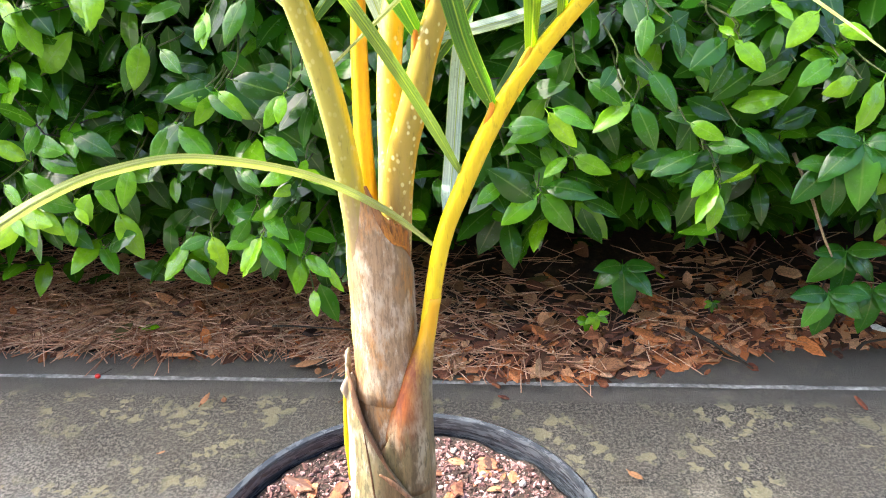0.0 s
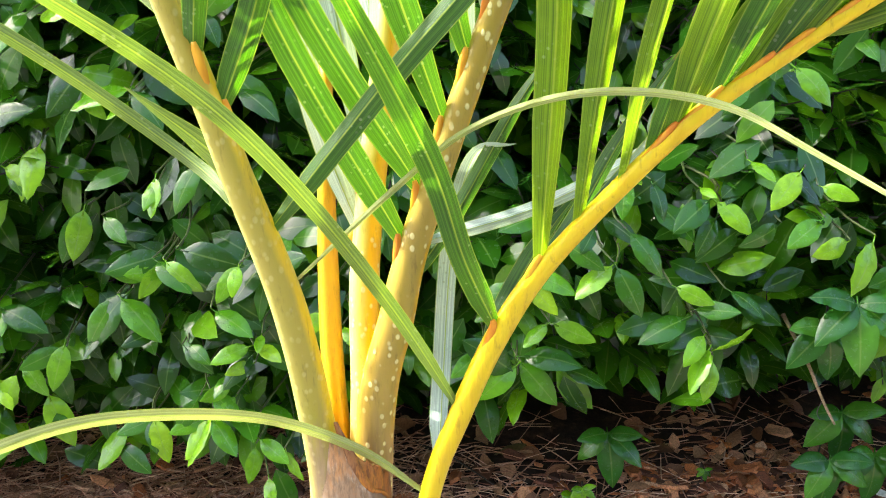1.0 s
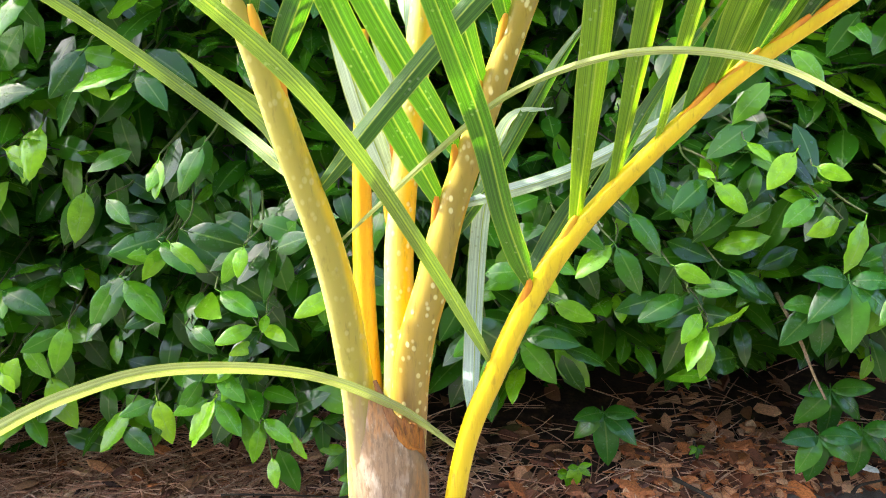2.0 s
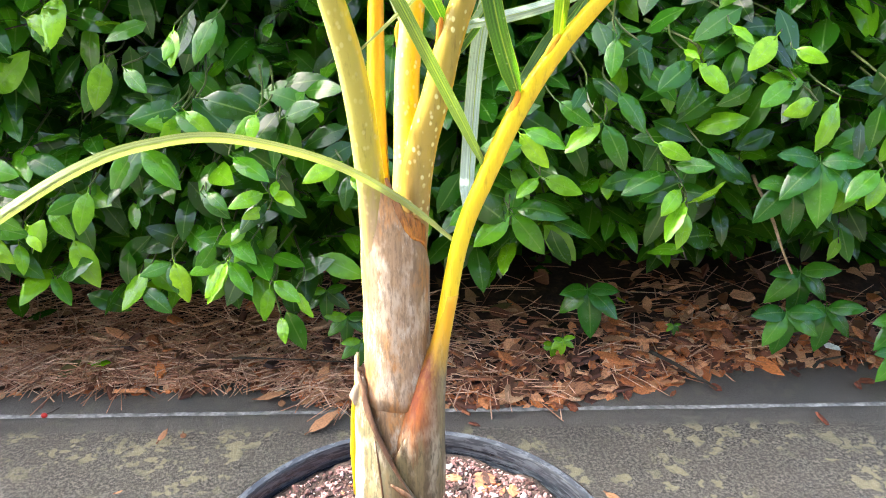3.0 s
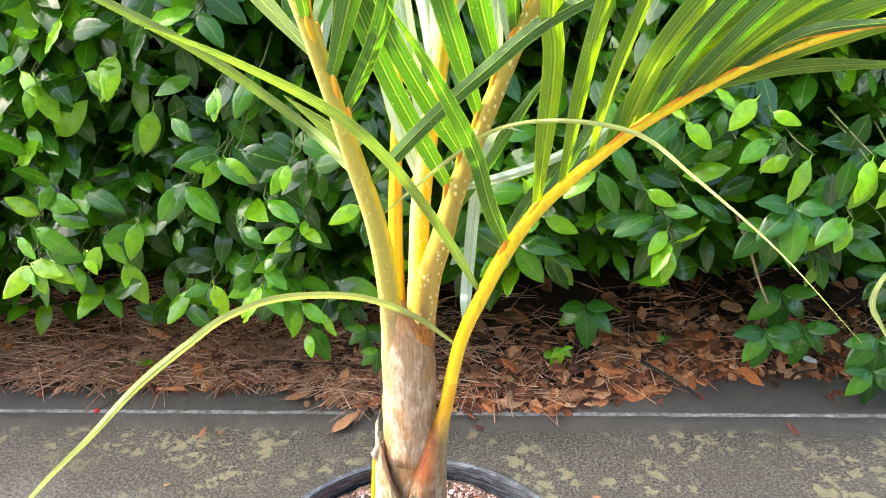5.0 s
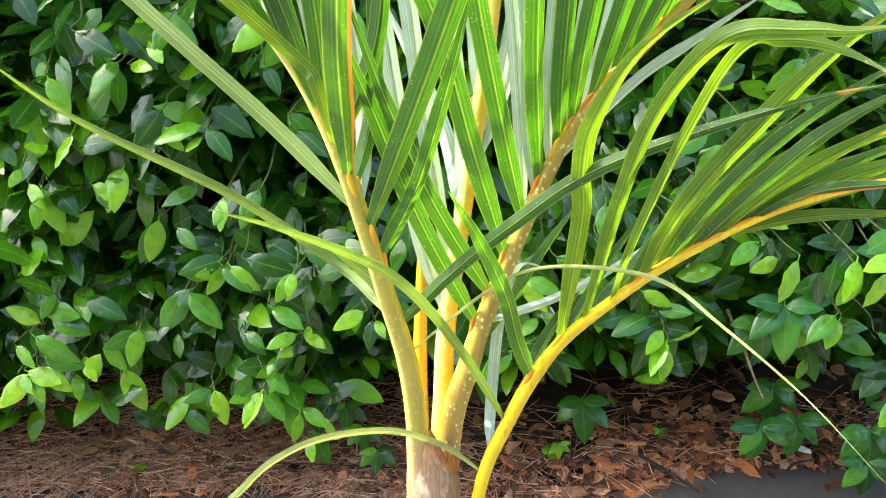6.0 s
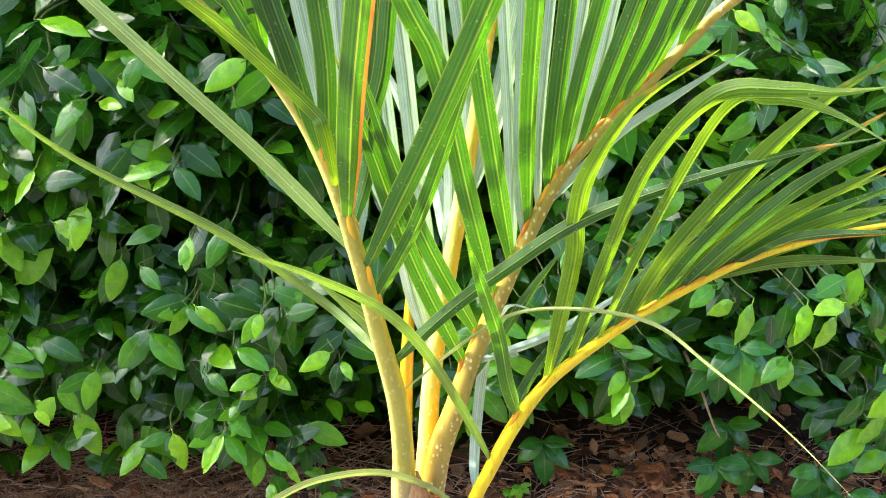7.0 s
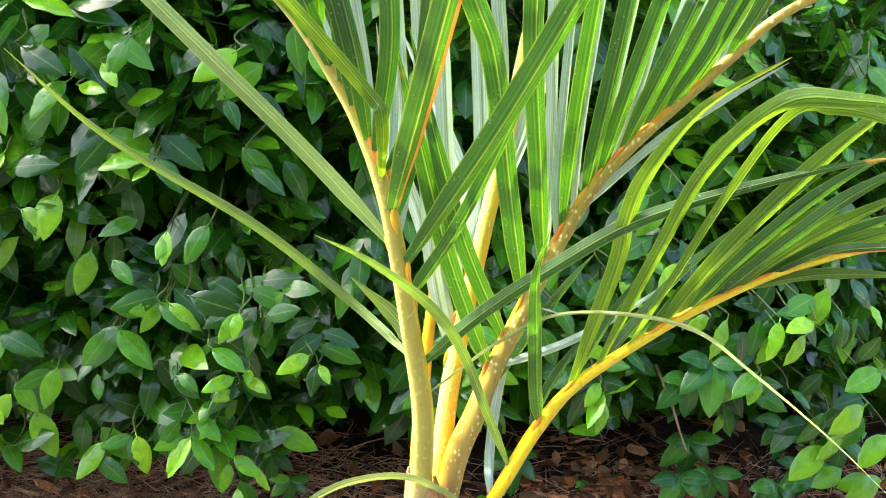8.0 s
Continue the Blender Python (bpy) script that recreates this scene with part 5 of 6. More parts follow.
ribbon_edge("sheath_tip", M_PAPER, [on_trunk(196, 0.398, 0.0075), on_trunk(203, 0.411, 0.007), on_trunk(211, 0.421, 0.0055)], 0.0055, "frayed pale sheath tip")


def paper_strip(points, width, label):
    """A torn band of dry sheath lying over the foot."""
    bm = bmesh.new()
    curve = spline(points, 8)
    n = len(curve)
    rows = []
    for i, p in enumerate(curve):
        t = i / (n - 1)
        w = width * (0.35 + 0.65 * math.sin(math.pi * min(1, 0.12 + 0.80 * t))) * (1 + 0.25 * noise.noise(Vector((t * 9, 2, 0))))
        d = (p - trunk_centre(p.z)).normalized()
        row = []
        for lift, f in ((0.0, -1), (0.0022, -0.4), (0.0026, 0.2), (0.0014, 0.7), (0.0, 1)):
            row.append(bm.verts.new(p + Vector((0, 0, 0.5 * w * f)) + d * (lift + 0.0008 * noise.noise(Vector((t * 14, f * 3, 5))))))
        for lift, f in ((-0.0010, 0.9), (-0.0010, -0.9)):
            row.append(bm.verts.new(p + Vector((0, 0, 0.5 * w * f)) + d * lift))
        rows.append(row)
    for r0, r1 in zip(rows, rows[1:]):
        for k in range(7):
            bm.faces.new((r0[k], r1[k], r1[(k + 1) % 7], r0[(k + 1) % 7]))
    bm.faces.new(rows[0])
    bm.faces.new(rows[-1][::-1])
    return part("husk", bm, M_PAPER, palm, label)


paper_strip([on_trunk(176, 0.236, 0.013), on_trunk(205, 0.243, 0.014), on_trunk(235, 0.251, 0.014), on_trunk(262, 0.259, 0.014), on_trunk(288, 0.270, 0.013), on_trunk(306, 0.281, 0.012)], 0.017, "pale papery torn husk across the foot")
paper_strip([on_trunk(186, 0.300, 0.0085), on_trunk(181, 0.275, 0.010), on_trunk(178, 0.250, 0.013)], 0.006, "pale papery torn husk across the foot")


def frond(name, mat, radius, flat, points, label):
    curve = spline(points, 12)
    bm = bmesh.new()
    tube(bm, curve, radius, 16, flat, wobble=0.03)
    ob = part("frond", bm, mat, palm, label)
    return {"curve": curve, "ob": ob, "r": radius}


def taper(*stops):
    def f(t):
        for (t0, r0), (t1, r1) in zip(stops, stops[1:]):
            if t <= t1:
                return r0 + (r1 - r0) * (t - t0) / (t1 - t0)
        return stops[-1][1]
    return f


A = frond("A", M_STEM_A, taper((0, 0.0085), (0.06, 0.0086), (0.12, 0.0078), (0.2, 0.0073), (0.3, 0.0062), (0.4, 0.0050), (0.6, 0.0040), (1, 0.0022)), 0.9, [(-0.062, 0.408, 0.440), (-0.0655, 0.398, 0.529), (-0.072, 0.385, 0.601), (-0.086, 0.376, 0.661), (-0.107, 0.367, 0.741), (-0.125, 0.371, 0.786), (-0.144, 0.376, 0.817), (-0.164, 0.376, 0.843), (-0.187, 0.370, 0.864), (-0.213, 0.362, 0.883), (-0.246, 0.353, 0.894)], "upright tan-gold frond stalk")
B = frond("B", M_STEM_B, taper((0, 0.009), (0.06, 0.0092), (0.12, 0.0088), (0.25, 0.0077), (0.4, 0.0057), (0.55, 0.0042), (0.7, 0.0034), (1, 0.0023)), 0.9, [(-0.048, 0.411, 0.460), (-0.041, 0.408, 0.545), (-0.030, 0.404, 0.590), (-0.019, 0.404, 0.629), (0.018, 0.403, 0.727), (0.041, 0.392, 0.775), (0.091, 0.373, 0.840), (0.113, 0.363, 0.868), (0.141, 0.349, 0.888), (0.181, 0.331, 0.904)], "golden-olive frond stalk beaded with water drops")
C = frond("C", M_STEM_C, taper((0, 0.006), (0.10, 0.0052), (0.18, 0.0049), (0.30, 0.0053), (0.36, 0.0052), (0.5, 0.0040), (0.65, 0.0028), (1, 0.0013)), 0.85, [(-0.041, 0.406, 0.374), (-0.031, 0.400, 0.428), (-0.018, 0.396, 0.506), (-0.004, 0.394, 0.546), (0.014, 0.393, 0.586), (0.036, 0.388, 0.621), (0.076, 0.359, 0.675), (0.109, 0.346, 0.703), (0.137, 0.333, 0.724), (0.169, 0.316, 0.742), (0.198, 0.297, 0.755), (0.223, 0.277, 0.761)], "bright yellow arching frond stalk")
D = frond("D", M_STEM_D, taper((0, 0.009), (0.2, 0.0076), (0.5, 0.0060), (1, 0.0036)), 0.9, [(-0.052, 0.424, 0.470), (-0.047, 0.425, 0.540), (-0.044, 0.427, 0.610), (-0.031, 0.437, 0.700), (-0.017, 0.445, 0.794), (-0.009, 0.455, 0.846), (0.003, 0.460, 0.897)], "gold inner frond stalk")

# the young gold stalk behind
bm = bmesh.new()
tube(bm, spline([(-0.060, 0.425, 0.48), (-0.063, 0.432, 0.55), (-0.062, 0.438, 0.62), (-0.058, 0.445, 0.70)], 8), taper((0, 0.0065), (0.6, 0.0050), (1, 0.003)), 12)
part("stalk", bm, M_STEM_E, palm, "young orange-gold stalk")


def leaflet(fr, s, width, kind, *places):
    """A pleated blade from the stalk of a frond through the given places to its tip."""
    foot = along(fr["curve"], s)
    pts = [foot, *[Vector(p) for p in places]]
    # let the foot leave the stalk at its surface
    out = (pts[1] - pts[0]).normalized()
    pts[0] = pts[0] + out * fr["r"](s) * 0.6
    rise = (pts[-1] - pts[-2]).normalized()
    # high tips get an unseen extension that casts shade on leaflets below
    if pts[-1].z > 0.856 and rise.z > 0.5:
        reach = 0.19 + 0.05 * noise.noise(foot * 50)
        pts += [pts[-1] + rise * reach, pts[-1] + rise * (1.9 * reach) + Vector((0.3 * rise.x, 0.3 * rise.y, -0.25)) * reach]
    curve = spline(pts, 7)
    n = len(curve)
    bm = bmesh.new()
    uvl = bm.loops.layers.uv.new("UVMap")
    eye_side = Vector((0.22, -1.0, 0.05))
    rows = []
    for i, p in enumerate(curve):
        t = i / (n - 1)
        d = (curve[min(i + 1, n - 1)] - curve[max(i - 1, 0)]).normalized()
        face = eye_side + Vector((0.5 * noise.noise(foot * 30), 0, 0.5 * noise.noise(foot * 30 + Vector((7, 0, 0)))))
        side = d.cross(face).normalized()
        nrm = side.cross(d)
        w = (0.57 if fr is C and kind == "yellow" else 0.45) * width * min(1.0, 0.45 + 5 * t) * min(1.0, (1.0 - t) * 2.2 + 0.04)
        row = []
        for f in (-1, -0.55, -0.1, 0.1, 0.55, 1):
            z = w * (0.45 * abs(f) - (0.10 if abs(f) < 0.2 else 0) + (0.06 if abs(abs(f) - 0.55) < 0.1 else 0))
            row.append((bm.verts.new(p + side * (w * f) - nrm * z), (0.5 + 0.5 * f, t)))
        rows.append(row)
    for r0, r1 in zip(rows, rows[1:]):
        for k in range(5):
            quad = (r0[k], r1[k], r1[k + 1], r0[k + 1])
            fc = bm.faces.new([q[0] for q in quad])
            for lp, q in zip(fc.loops, quad):
                lp[uvl].uv = q[1]
    ob = part("leaflet", bm, M_FROND[kind], fr["ob"], {"yellow": "yellowing arched leaflet", "straw": "long straw-coloured drooping leaflet", "soft": "narrow green leaflet with sunlight painted into its colour", "pale": "pale grey-green leaflet underside", "orange": "leaflet with a scorched orange edge"}.get(kind, ""))
    if width < 0.0105:
        return ob
    # swollen orange foot, drawn out along the stalk
    bm = bmesh.new()
    r = fr["r"](s)
    ahead = (along(fr["curve"], min(1, s + 0.01)) - along(fr["curve"], max(0, s - 0.01))).normalized()
    lift = (out - ahead * out.dot(ahead)).normalized()
    fat = min(0.0022, 0.34 * r + 0.0005)
    tube(bm, spline([foot - ahead * 0.013 + lift * r * 0.72, foot - ahead * 0.004 + lift * r * 0.78, foot + ahead * 0.003 + lift * r * 0.95 + out * 0.001, foot + out * (r + 0.005)], 3), taper((0, 0.0006), (0.4, fat), (0.7, fat * 0.8), (1, 0.0009)), 8, 0.7, wobble=0.3)
    part("leaflet_foot", bm, M_GAP, fr["ob"], "orange swollen leaflet foot")
    return ob


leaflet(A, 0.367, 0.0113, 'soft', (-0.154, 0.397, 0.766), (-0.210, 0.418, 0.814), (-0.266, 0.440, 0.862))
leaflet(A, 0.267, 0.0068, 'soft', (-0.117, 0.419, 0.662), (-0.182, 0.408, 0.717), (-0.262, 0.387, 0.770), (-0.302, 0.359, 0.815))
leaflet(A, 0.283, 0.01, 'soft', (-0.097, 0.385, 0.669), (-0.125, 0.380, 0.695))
leaflet(A, 0.217, 0.0029, 'straw', (-0.027, 0.381, 0.653), (0.002, 0.367, 0.677), (0.035, 0.336, 0.691), (0.071, 0.317, 0.689), (0.094, 0.290, 0.675), (0.126, 0.253, 0.651), (0.148, 0.208, 0.628))
leaflet(A, 0.258, 0.01, '', (-0.045, 0.371, 0.675), (-0.010, 0.350, 0.714), (0.034, 0.326, 0.754), (0.118, 0.308, 0.788), (0.175, 0.295, 0.803))
leaflet(A, 0.425, 0.008, 'yellow', (-0.118, 0.335, 0.796), (-0.126, 0.335, 0.809), (-0.165, 0.325, 0.847), (-0.191, 0.315, 0.868))
leaflet(A, 0.467, 0.0117, '', (-0.131, 0.350, 0.822), (-0.144, 0.345, 0.862), (-0.151, 0.340, 0.886))
leaflet(A, 0.450, 0.0126, '', (-0.116, 0.335, 0.827), (-0.120, 0.325, 0.863), (-0.123, 0.320, 0.886))
leaflet(A, 0.517, 0.0108, '', (-0.140, 0.350, 0.840), (-0.155, 0.345, 0.873))
leaflet(A, 0.392, 0.0153, 'orange', (-0.104, 0.300, 0.811), (-0.100, 0.270, 0.863), (-0.098, 0.250, 0.888))
leaflet(A, 0.350, 0.0153, '', (-0.065, 0.305, 0.797), (-0.043, 0.270, 0.865), (-0.037, 0.250, 0.891))
leaflet(A, 0.325, 0.0117, '', (-0.066, 0.360, 0.734), (-0.049, 0.335, 0.798), (-0.038, 0.310, 0.855))
leaflet(A, 0.425, 0.0117, '', (-0.088, 0.370, 0.815), (-0.082, 0.370, 0.865), (-0.079, 0.370, 0.888))
leaflet(D, 0.347, 0.0126, 'pale', (-0.064, 0.430, 0.685), (-0.077, 0.430, 0.776), (-0.091, 0.425, 0.871))
leaflet(D, 0.403, 0.0144, 'pale', (-0.057, 0.445, 0.754), (-0.067, 0.450, 0.830), (-0.077, 0.455, 0.887))
leaflet(D, 0.458, 0.0126, 'pale', (-0.032, 0.450, 0.753), (-0.046, 0.455, 0.867))
leaflet(D, 0.528, 0.0126, 'pale', (0.000, 0.455, 0.781), (0.020, 0.460, 0.876))
leaflet(D, 0.514, 0.0108, 'pale', (-0.008, 0.450, 0.773), (0.005, 0.450, 0.846), (0.012, 0.450, 0.890))
leaflet(D, 0.611, 0.0117, 'pale', (-0.025, 0.450, 0.823), (-0.037, 0.450, 0.888))
leaflet(D, 0.486, 0.0126, 'pale', (-0.042, 0.460, 0.743), (-0.062, 0.480, 0.788), (-0.090, 0.500, 0.842))
leaflet(D, 0.375, 0.0117, 'pale', (-0.071, 0.450, 0.712), (-0.095, 0.460, 0.771), (-0.110, 0.470, 0.843))
leaflet(B, 0.315, 0.0135, '', (-0.063, 0.385, 0.704), (-0.091, 0.370, 0.779), (-0.113, 0.350, 0.837))
leaflet(B, 0.352, 0.0135, '', (-0.054, 0.385, 0.715), (-0.081, 0.370, 0.779), (-0.104, 0.360, 0.843))
leaflet(B, 0.380, 0.0153, '', (-0.031, 0.380, 0.750), (-0.055, 0.360, 0.829), (-0.080, 0.345, 0.873))
leaflet(B, 0.407, 0.0153, '', (-0.014, 0.380, 0.767), (-0.031, 0.365, 0.837), (-0.039, 0.355, 0.883))
leaflet(B, 0.435, 0.0162, '', (0.005, 0.378, 0.803), (0.002, 0.365, 0.867), (0.001, 0.360, 0.894))
leaflet(B, 0.481, 0.0144, '', (0.020, 0.375, 0.803), (0.019, 0.360, 0.868), (0.018, 0.355, 0.894))
leaflet(B, 0.519, 0.0135, '', (0.032, 0.370, 0.821), (0.038, 0.360, 0.868), (0.041, 0.355, 0.892))
leaflet(B, 0.556, 0.0126, '', (0.049, 0.370, 0.828), (0.058, 0.360, 0.869), (0.063, 0.355, 0.893))
leaflet(B, 0.583, 0.0117, '', (0.062, 0.370, 0.834), (0.071, 0.360, 0.870), (0.076, 0.355, 0.893))
leaflet(B, 0.602, 0.0108, '', (0.073, 0.365, 0.841), (0.085, 0.360, 0.879))
leaflet(B, 0.630, 0.011, '', (0.083, 0.365, 0.851), (0.096, 0.360, 0.886))
leaflet(B, 0.667, 0.01, '', (0.096, 0.360, 0.864), (0.106, 0.355, 0.892))
leaflet(B, 0.454, 0.01, 'pale', (0.067, 0.390, 0.788), (0.102, 0.390, 0.813), (0.145, 0.390, 0.843))
leaflet(B, 0.324, 0.0075, 'pale', (0.035, 0.420, 0.635), (0.079, 0.430, 0.654), (0.127, 0.440, 0.683))
leaflet(B, 0.269, 0.008, '', (-0.005, 0.410, 0.631), (0.025, 0.410, 0.682), (0.043, 0.410, 0.707))
leaflet(C, 0.182, 0.0050, 'straw', (-0.048, 0.391, 0.534), (-0.084, 0.367, 0.564), (-0.124, 0.326, 0.588), (-0.150, 0.298, 0.593), (-0.166, 0.270, 0.592), (-0.187, 0.250, 0.581), (-0.204, 0.225, 0.569), (-0.216, 0.190, 0.566), (-0.232, 0.140, 0.552), (-0.245, 0.090, 0.525))
leaflet(C, 0.212, 0.011, 'pale', (-0.010, 0.420, 0.553), (-0.004, 0.430, 0.614), (0.006, 0.420, 0.658), (0.022, 0.395, 0.667))
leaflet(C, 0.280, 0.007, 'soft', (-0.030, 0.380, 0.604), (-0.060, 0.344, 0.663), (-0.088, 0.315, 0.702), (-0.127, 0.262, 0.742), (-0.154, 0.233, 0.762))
leaflet(C, 0.364, 0.0113, '', (-0.001, 0.370, 0.626), (-0.013, 0.350, 0.668), (-0.037, 0.298, 0.725), (-0.056, 0.237, 0.767))
leaflet(C, 0.439, 0.0105, 'yellow', (0.029, 0.345, 0.715), (0.024, 0.330, 0.747), (0.024, 0.315, 0.779), (0.041, 0.300, 0.818), (0.073, 0.285, 0.846))
leaflet(C, 0.477, 0.0085, 'yellow', (0.045, 0.330, 0.728), (0.055, 0.310, 0.785), (0.075, 0.286, 0.824), (0.104, 0.270, 0.829), (0.121, 0.260, 0.829), (0.136, 0.245, 0.833))
leaflet(C, 0.508, 0.0085, 'yellow', (0.060, 0.330, 0.717), (0.072, 0.310, 0.773), (0.087, 0.295, 0.816), (0.102, 0.280, 0.824), (0.123, 0.265, 0.820), (0.143, 0.245, 0.807))
leaflet(C, 0.538, 0.011, 'yellow', (0.081, 0.320, 0.734), (0.113, 0.310, 0.782), (0.140, 0.300, 0.818), (0.174, 0.290, 0.848))
leaflet(C, 0.568, 0.0108, '', (0.101, 0.320, 0.741), (0.136, 0.310, 0.782), (0.188, 0.300, 0.821))
leaflet(C, 0.606, 0.0108, '', (0.124, 0.320, 0.747), (0.153, 0.310, 0.779), (0.191, 0.300, 0.805))
leaflet(C, 0.636, 0.011, 'yellow', (0.138, 0.320, 0.747), (0.195, 0.300, 0.791))
leaflet(C, 0.682, 0.011, '', (0.155, 0.320, 0.747), (0.202, 0.305, 0.777))
leaflet(C, 0.720, 0.01, 'yellow', (0.163, 0.315, 0.747), (0.207, 0.300, 0.767))
leaflet(C, 0.652, 0.007, 'yellow', (0.162, 0.335, 0.720), (0.233, 0.330, 0.722))
leaflet(C, 0.697, 0.008, 'orange', (0.150, 0.310, 0.743), (0.203, 0.290, 0.752))
leaflet(C, 0.341, 0.0108, '', (0.020, 0.410, 0.595), (0.038, 0.420, 0.621), (0.058, 0.430, 0.643))
leaflet(C, 0.432, 0.009, '', (0.049, 0.410, 0.630), (0.074, 0.420, 0.669), (0.111, 0.430, 0.717))
leaflet(C, 0.477, 0.009, '', (0.076, 0.400, 0.660), (0.117, 0.410, 0.702), (0.178, 0.420, 0.748))
leaflet(C, 0.985, 0.0036, 'straw', (0.139, 0.180, 0.691), (0.120, 0.165, 0.684), (0.115, 0.160, 0.676), (0.118, 0.157, 0.669), (0.124, 0.154, 0.659))
leaflet(B, 0.407, 0.0095, 'pale', (-0.000, 0.400, 0.763), (-0.012, 0.405, 0.887))
leaflet(B, 0.426, 0.0095, 'pale', (0.005, 0.400, 0.771), (0.002, 0.405, 0.887))
leaflet(B, 0.454, 0.0095, 'pale', (0.017, 0.400, 0.789), (0.021, 0.405, 0.888))
leaflet(B, 0.500, 0.0095, 'pale', (0.034, 0.400, 0.800), (0.043, 0.405, 0.889))
leaflet(B, 0.537, 0.0095, 'pale', (0.050, 0.400, 0.815), (0.064, 0.405, 0.890))
leaflet(B, 0.574, 0.0095, 'pale', (0.065, 0.400, 0.826), (0.080, 0.405, 0.890))
leaflet(B, 0.593, 0.0095, 'pale', (0.079, 0.400, 0.833), (0.097, 0.405, 0.891))
leaflet(B, 0.620, 0.0095, 'pale', (0.091, 0.400, 0.844), (0.108, 0.405, 0.888))
leaflet(B, 0.648, 0.0095, 'pale', (0.107, 0.400, 0.854), (0.123, 0.405, 0.888))
leaflet(B, 0.685, 0.0095, 'pale', (0.122, 0.400, 0.868), (0.136, 0.405, 0.889))
leaflet(A, 0.367, 0.011, 'pale', (-0.097, 0.390, 0.772), (-0.110, 0.400, 0.876))
leaflet(A, 0.408, 0.011, 'pale', (-0.107, 0.390, 0.799), (-0.113, 0.400, 0.876))
leaflet(A, 0.458, 0.011, 'pale', (-0.123, 0.390, 0.816), (-0.136, 0.400, 0.876))
leaflet(A, 0.500, 0.011, '', (-0.136, 0.390, 0.825), (-0.152, 0.400, 0.878))
leaflet(A, 0.542, 0.011, 'pale', (-0.149, 0.390, 0.838), (-0.167, 0.400, 0.877))
leaflet(A, 0.383, 0.011, '', (-0.090, 0.390, 0.782), (-0.087, 0.400, 0.877))
leaflet(A, 0.592, 0.01, '', (-0.157, 0.350, 0.845), (-0.172, 0.345, 0.872))
leaflet(A, 0.650, 0.01, '', (-0.168, 0.350, 0.856), (-0.186, 0.345, 0.874))
leaflet(A, 0.558, 0.01, '', (-0.142, 0.350, 0.845), (-0.148, 0.345, 0.878))
leaflet(A, 0.633, 0.01, '', (-0.153, 0.350, 0.856), (-0.158, 0.345, 0.875))
leaflet(C, 0.523, 0.009, '', (0.082, 0.340, 0.717), (0.153, 0.330, 0.795))
leaflet(C, 0.553, 0.009, 'yellow', (0.105, 0.340, 0.728), (0.189, 0.330, 0.789))
leaflet(C, 0.583, 0.009, 'yellow', (0.126, 0.340, 0.735), (0.217, 0.330, 0.779))
leaflet(C, 0.621, 0.009, 'yellow', (0.141, 0.340, 0.735), (0.223, 0.330, 0.769))
leaflet(C, 0.659, 0.009, '', (0.162, 0.340, 0.736), (0.224, 0.330, 0.762))
leaflet(C, 0.705, 0.009, 'yellow', (0.177, 0.340, 0.734), (0.231, 0.330, 0.750))


# unseen upper fronds added above; their leaflets shade the lower ones
TALL = frond("D", M_STEM_D, taper((0, 0.0036), (1, 0.0014)), 0.9, [(0.003, 0.460, 0.897), (0.014, 0.466, 0.98), (0.030, 0.470, 1.07), (0.056, 0.470, 1.16), (0.09, 0.465, 1.24)], "gold inner frond stalk")
FAR_A = frond("A", M_STEM_A, taper((0, 0.0022), (1, 0.0012)), 0.9, [(-0.246, 0.353, 0.894), (-0.285, 0.345, 0.915), (-0.335, 0.335, 0.935), (-0.39, 0.325, 0.945)], "upright tan-gold frond stalk")
for k in range(18):
    f = 0.04 + 0.92 * k / 17
    o = along(TALL["curve"], f)
    sgn = -1 if k % 2 else 1
    leaflet(TALL, f, 0.0125, "pale" if k % 5 == 0 else "", o + Vector((sgn * 0.05, -0.015 * sgn, 0.075)), o + Vector((sgn * 0.115, -0.035 * sgn, 0.125)), o + Vector((sgn * 0.20, -0.05 * sgn, 0.145)))
for k in range(10):
    f = 0.05 + 0.9 * k / 9
    o = along(FAR_A["curve"], f)
    leaflet(FAR_A, f, 0.0105, "", o + Vector((0.012 - 0.03 * (k % 2), 0.03, 0.07)), o + Vector((0.02 - 0.07 * (k % 2), 0.05, 0.17)), o + Vector((0.02 - 0.12 * (k % 2), 0.06, 0.29)))

# ---------------------------------------------------------------- bricks of the wall that show over the hedge
brick_bm = bmesh.new()
bmesh.ops.create_cube(brick_bm, size=1, matrix=Matrix.Diagonal((0.203, 0.03, 0.057, 1)))
bmesh.ops.bevel(brick_bm, geom=brick_bm.edges[:], offset=0.003, segments=1, affect="EDGES")
brick_me = bpy.data.meshes.new("brick")
brick_bm.to_mesh(brick_me)
brick_bm.free()
brick_me.materials.append(M_BRICK)
for row in range(16):
    for col in range(16):
        ob = new("brick", brick_me)
        ob.parent = wall
        ob.location = (-0.4 + 0.213 * col + (0.106 if row % 2 else 0), 2.254, 0.25 + 0.067 * row)

# ---------------------------------------------------------------- creepers and seedlings at the edge of the bed
M_CREEPER = hedge_material("creeper_leaf", False)
for node in M_CREEPER.node_tree.nodes:
    if node.bl_idname == "ShaderNodeValToRGB" and len(node.color_ramp.elements) == 4:
        for e, c in zip(node.color_ramp.elements, ((0.022, 0.13, 0.016), (0.034, 0.18, 0.020), (0.06, 0.24, 0.022), (0.09, 0.30, 0.025))):
            e.color = (*c, 1)
CREEPER_LEAF = leaf_mesh("leaf", 0.076, 0.040, 0.30, 0.26, M_CREEPER, 0.05)
rnd = random.Random(33)


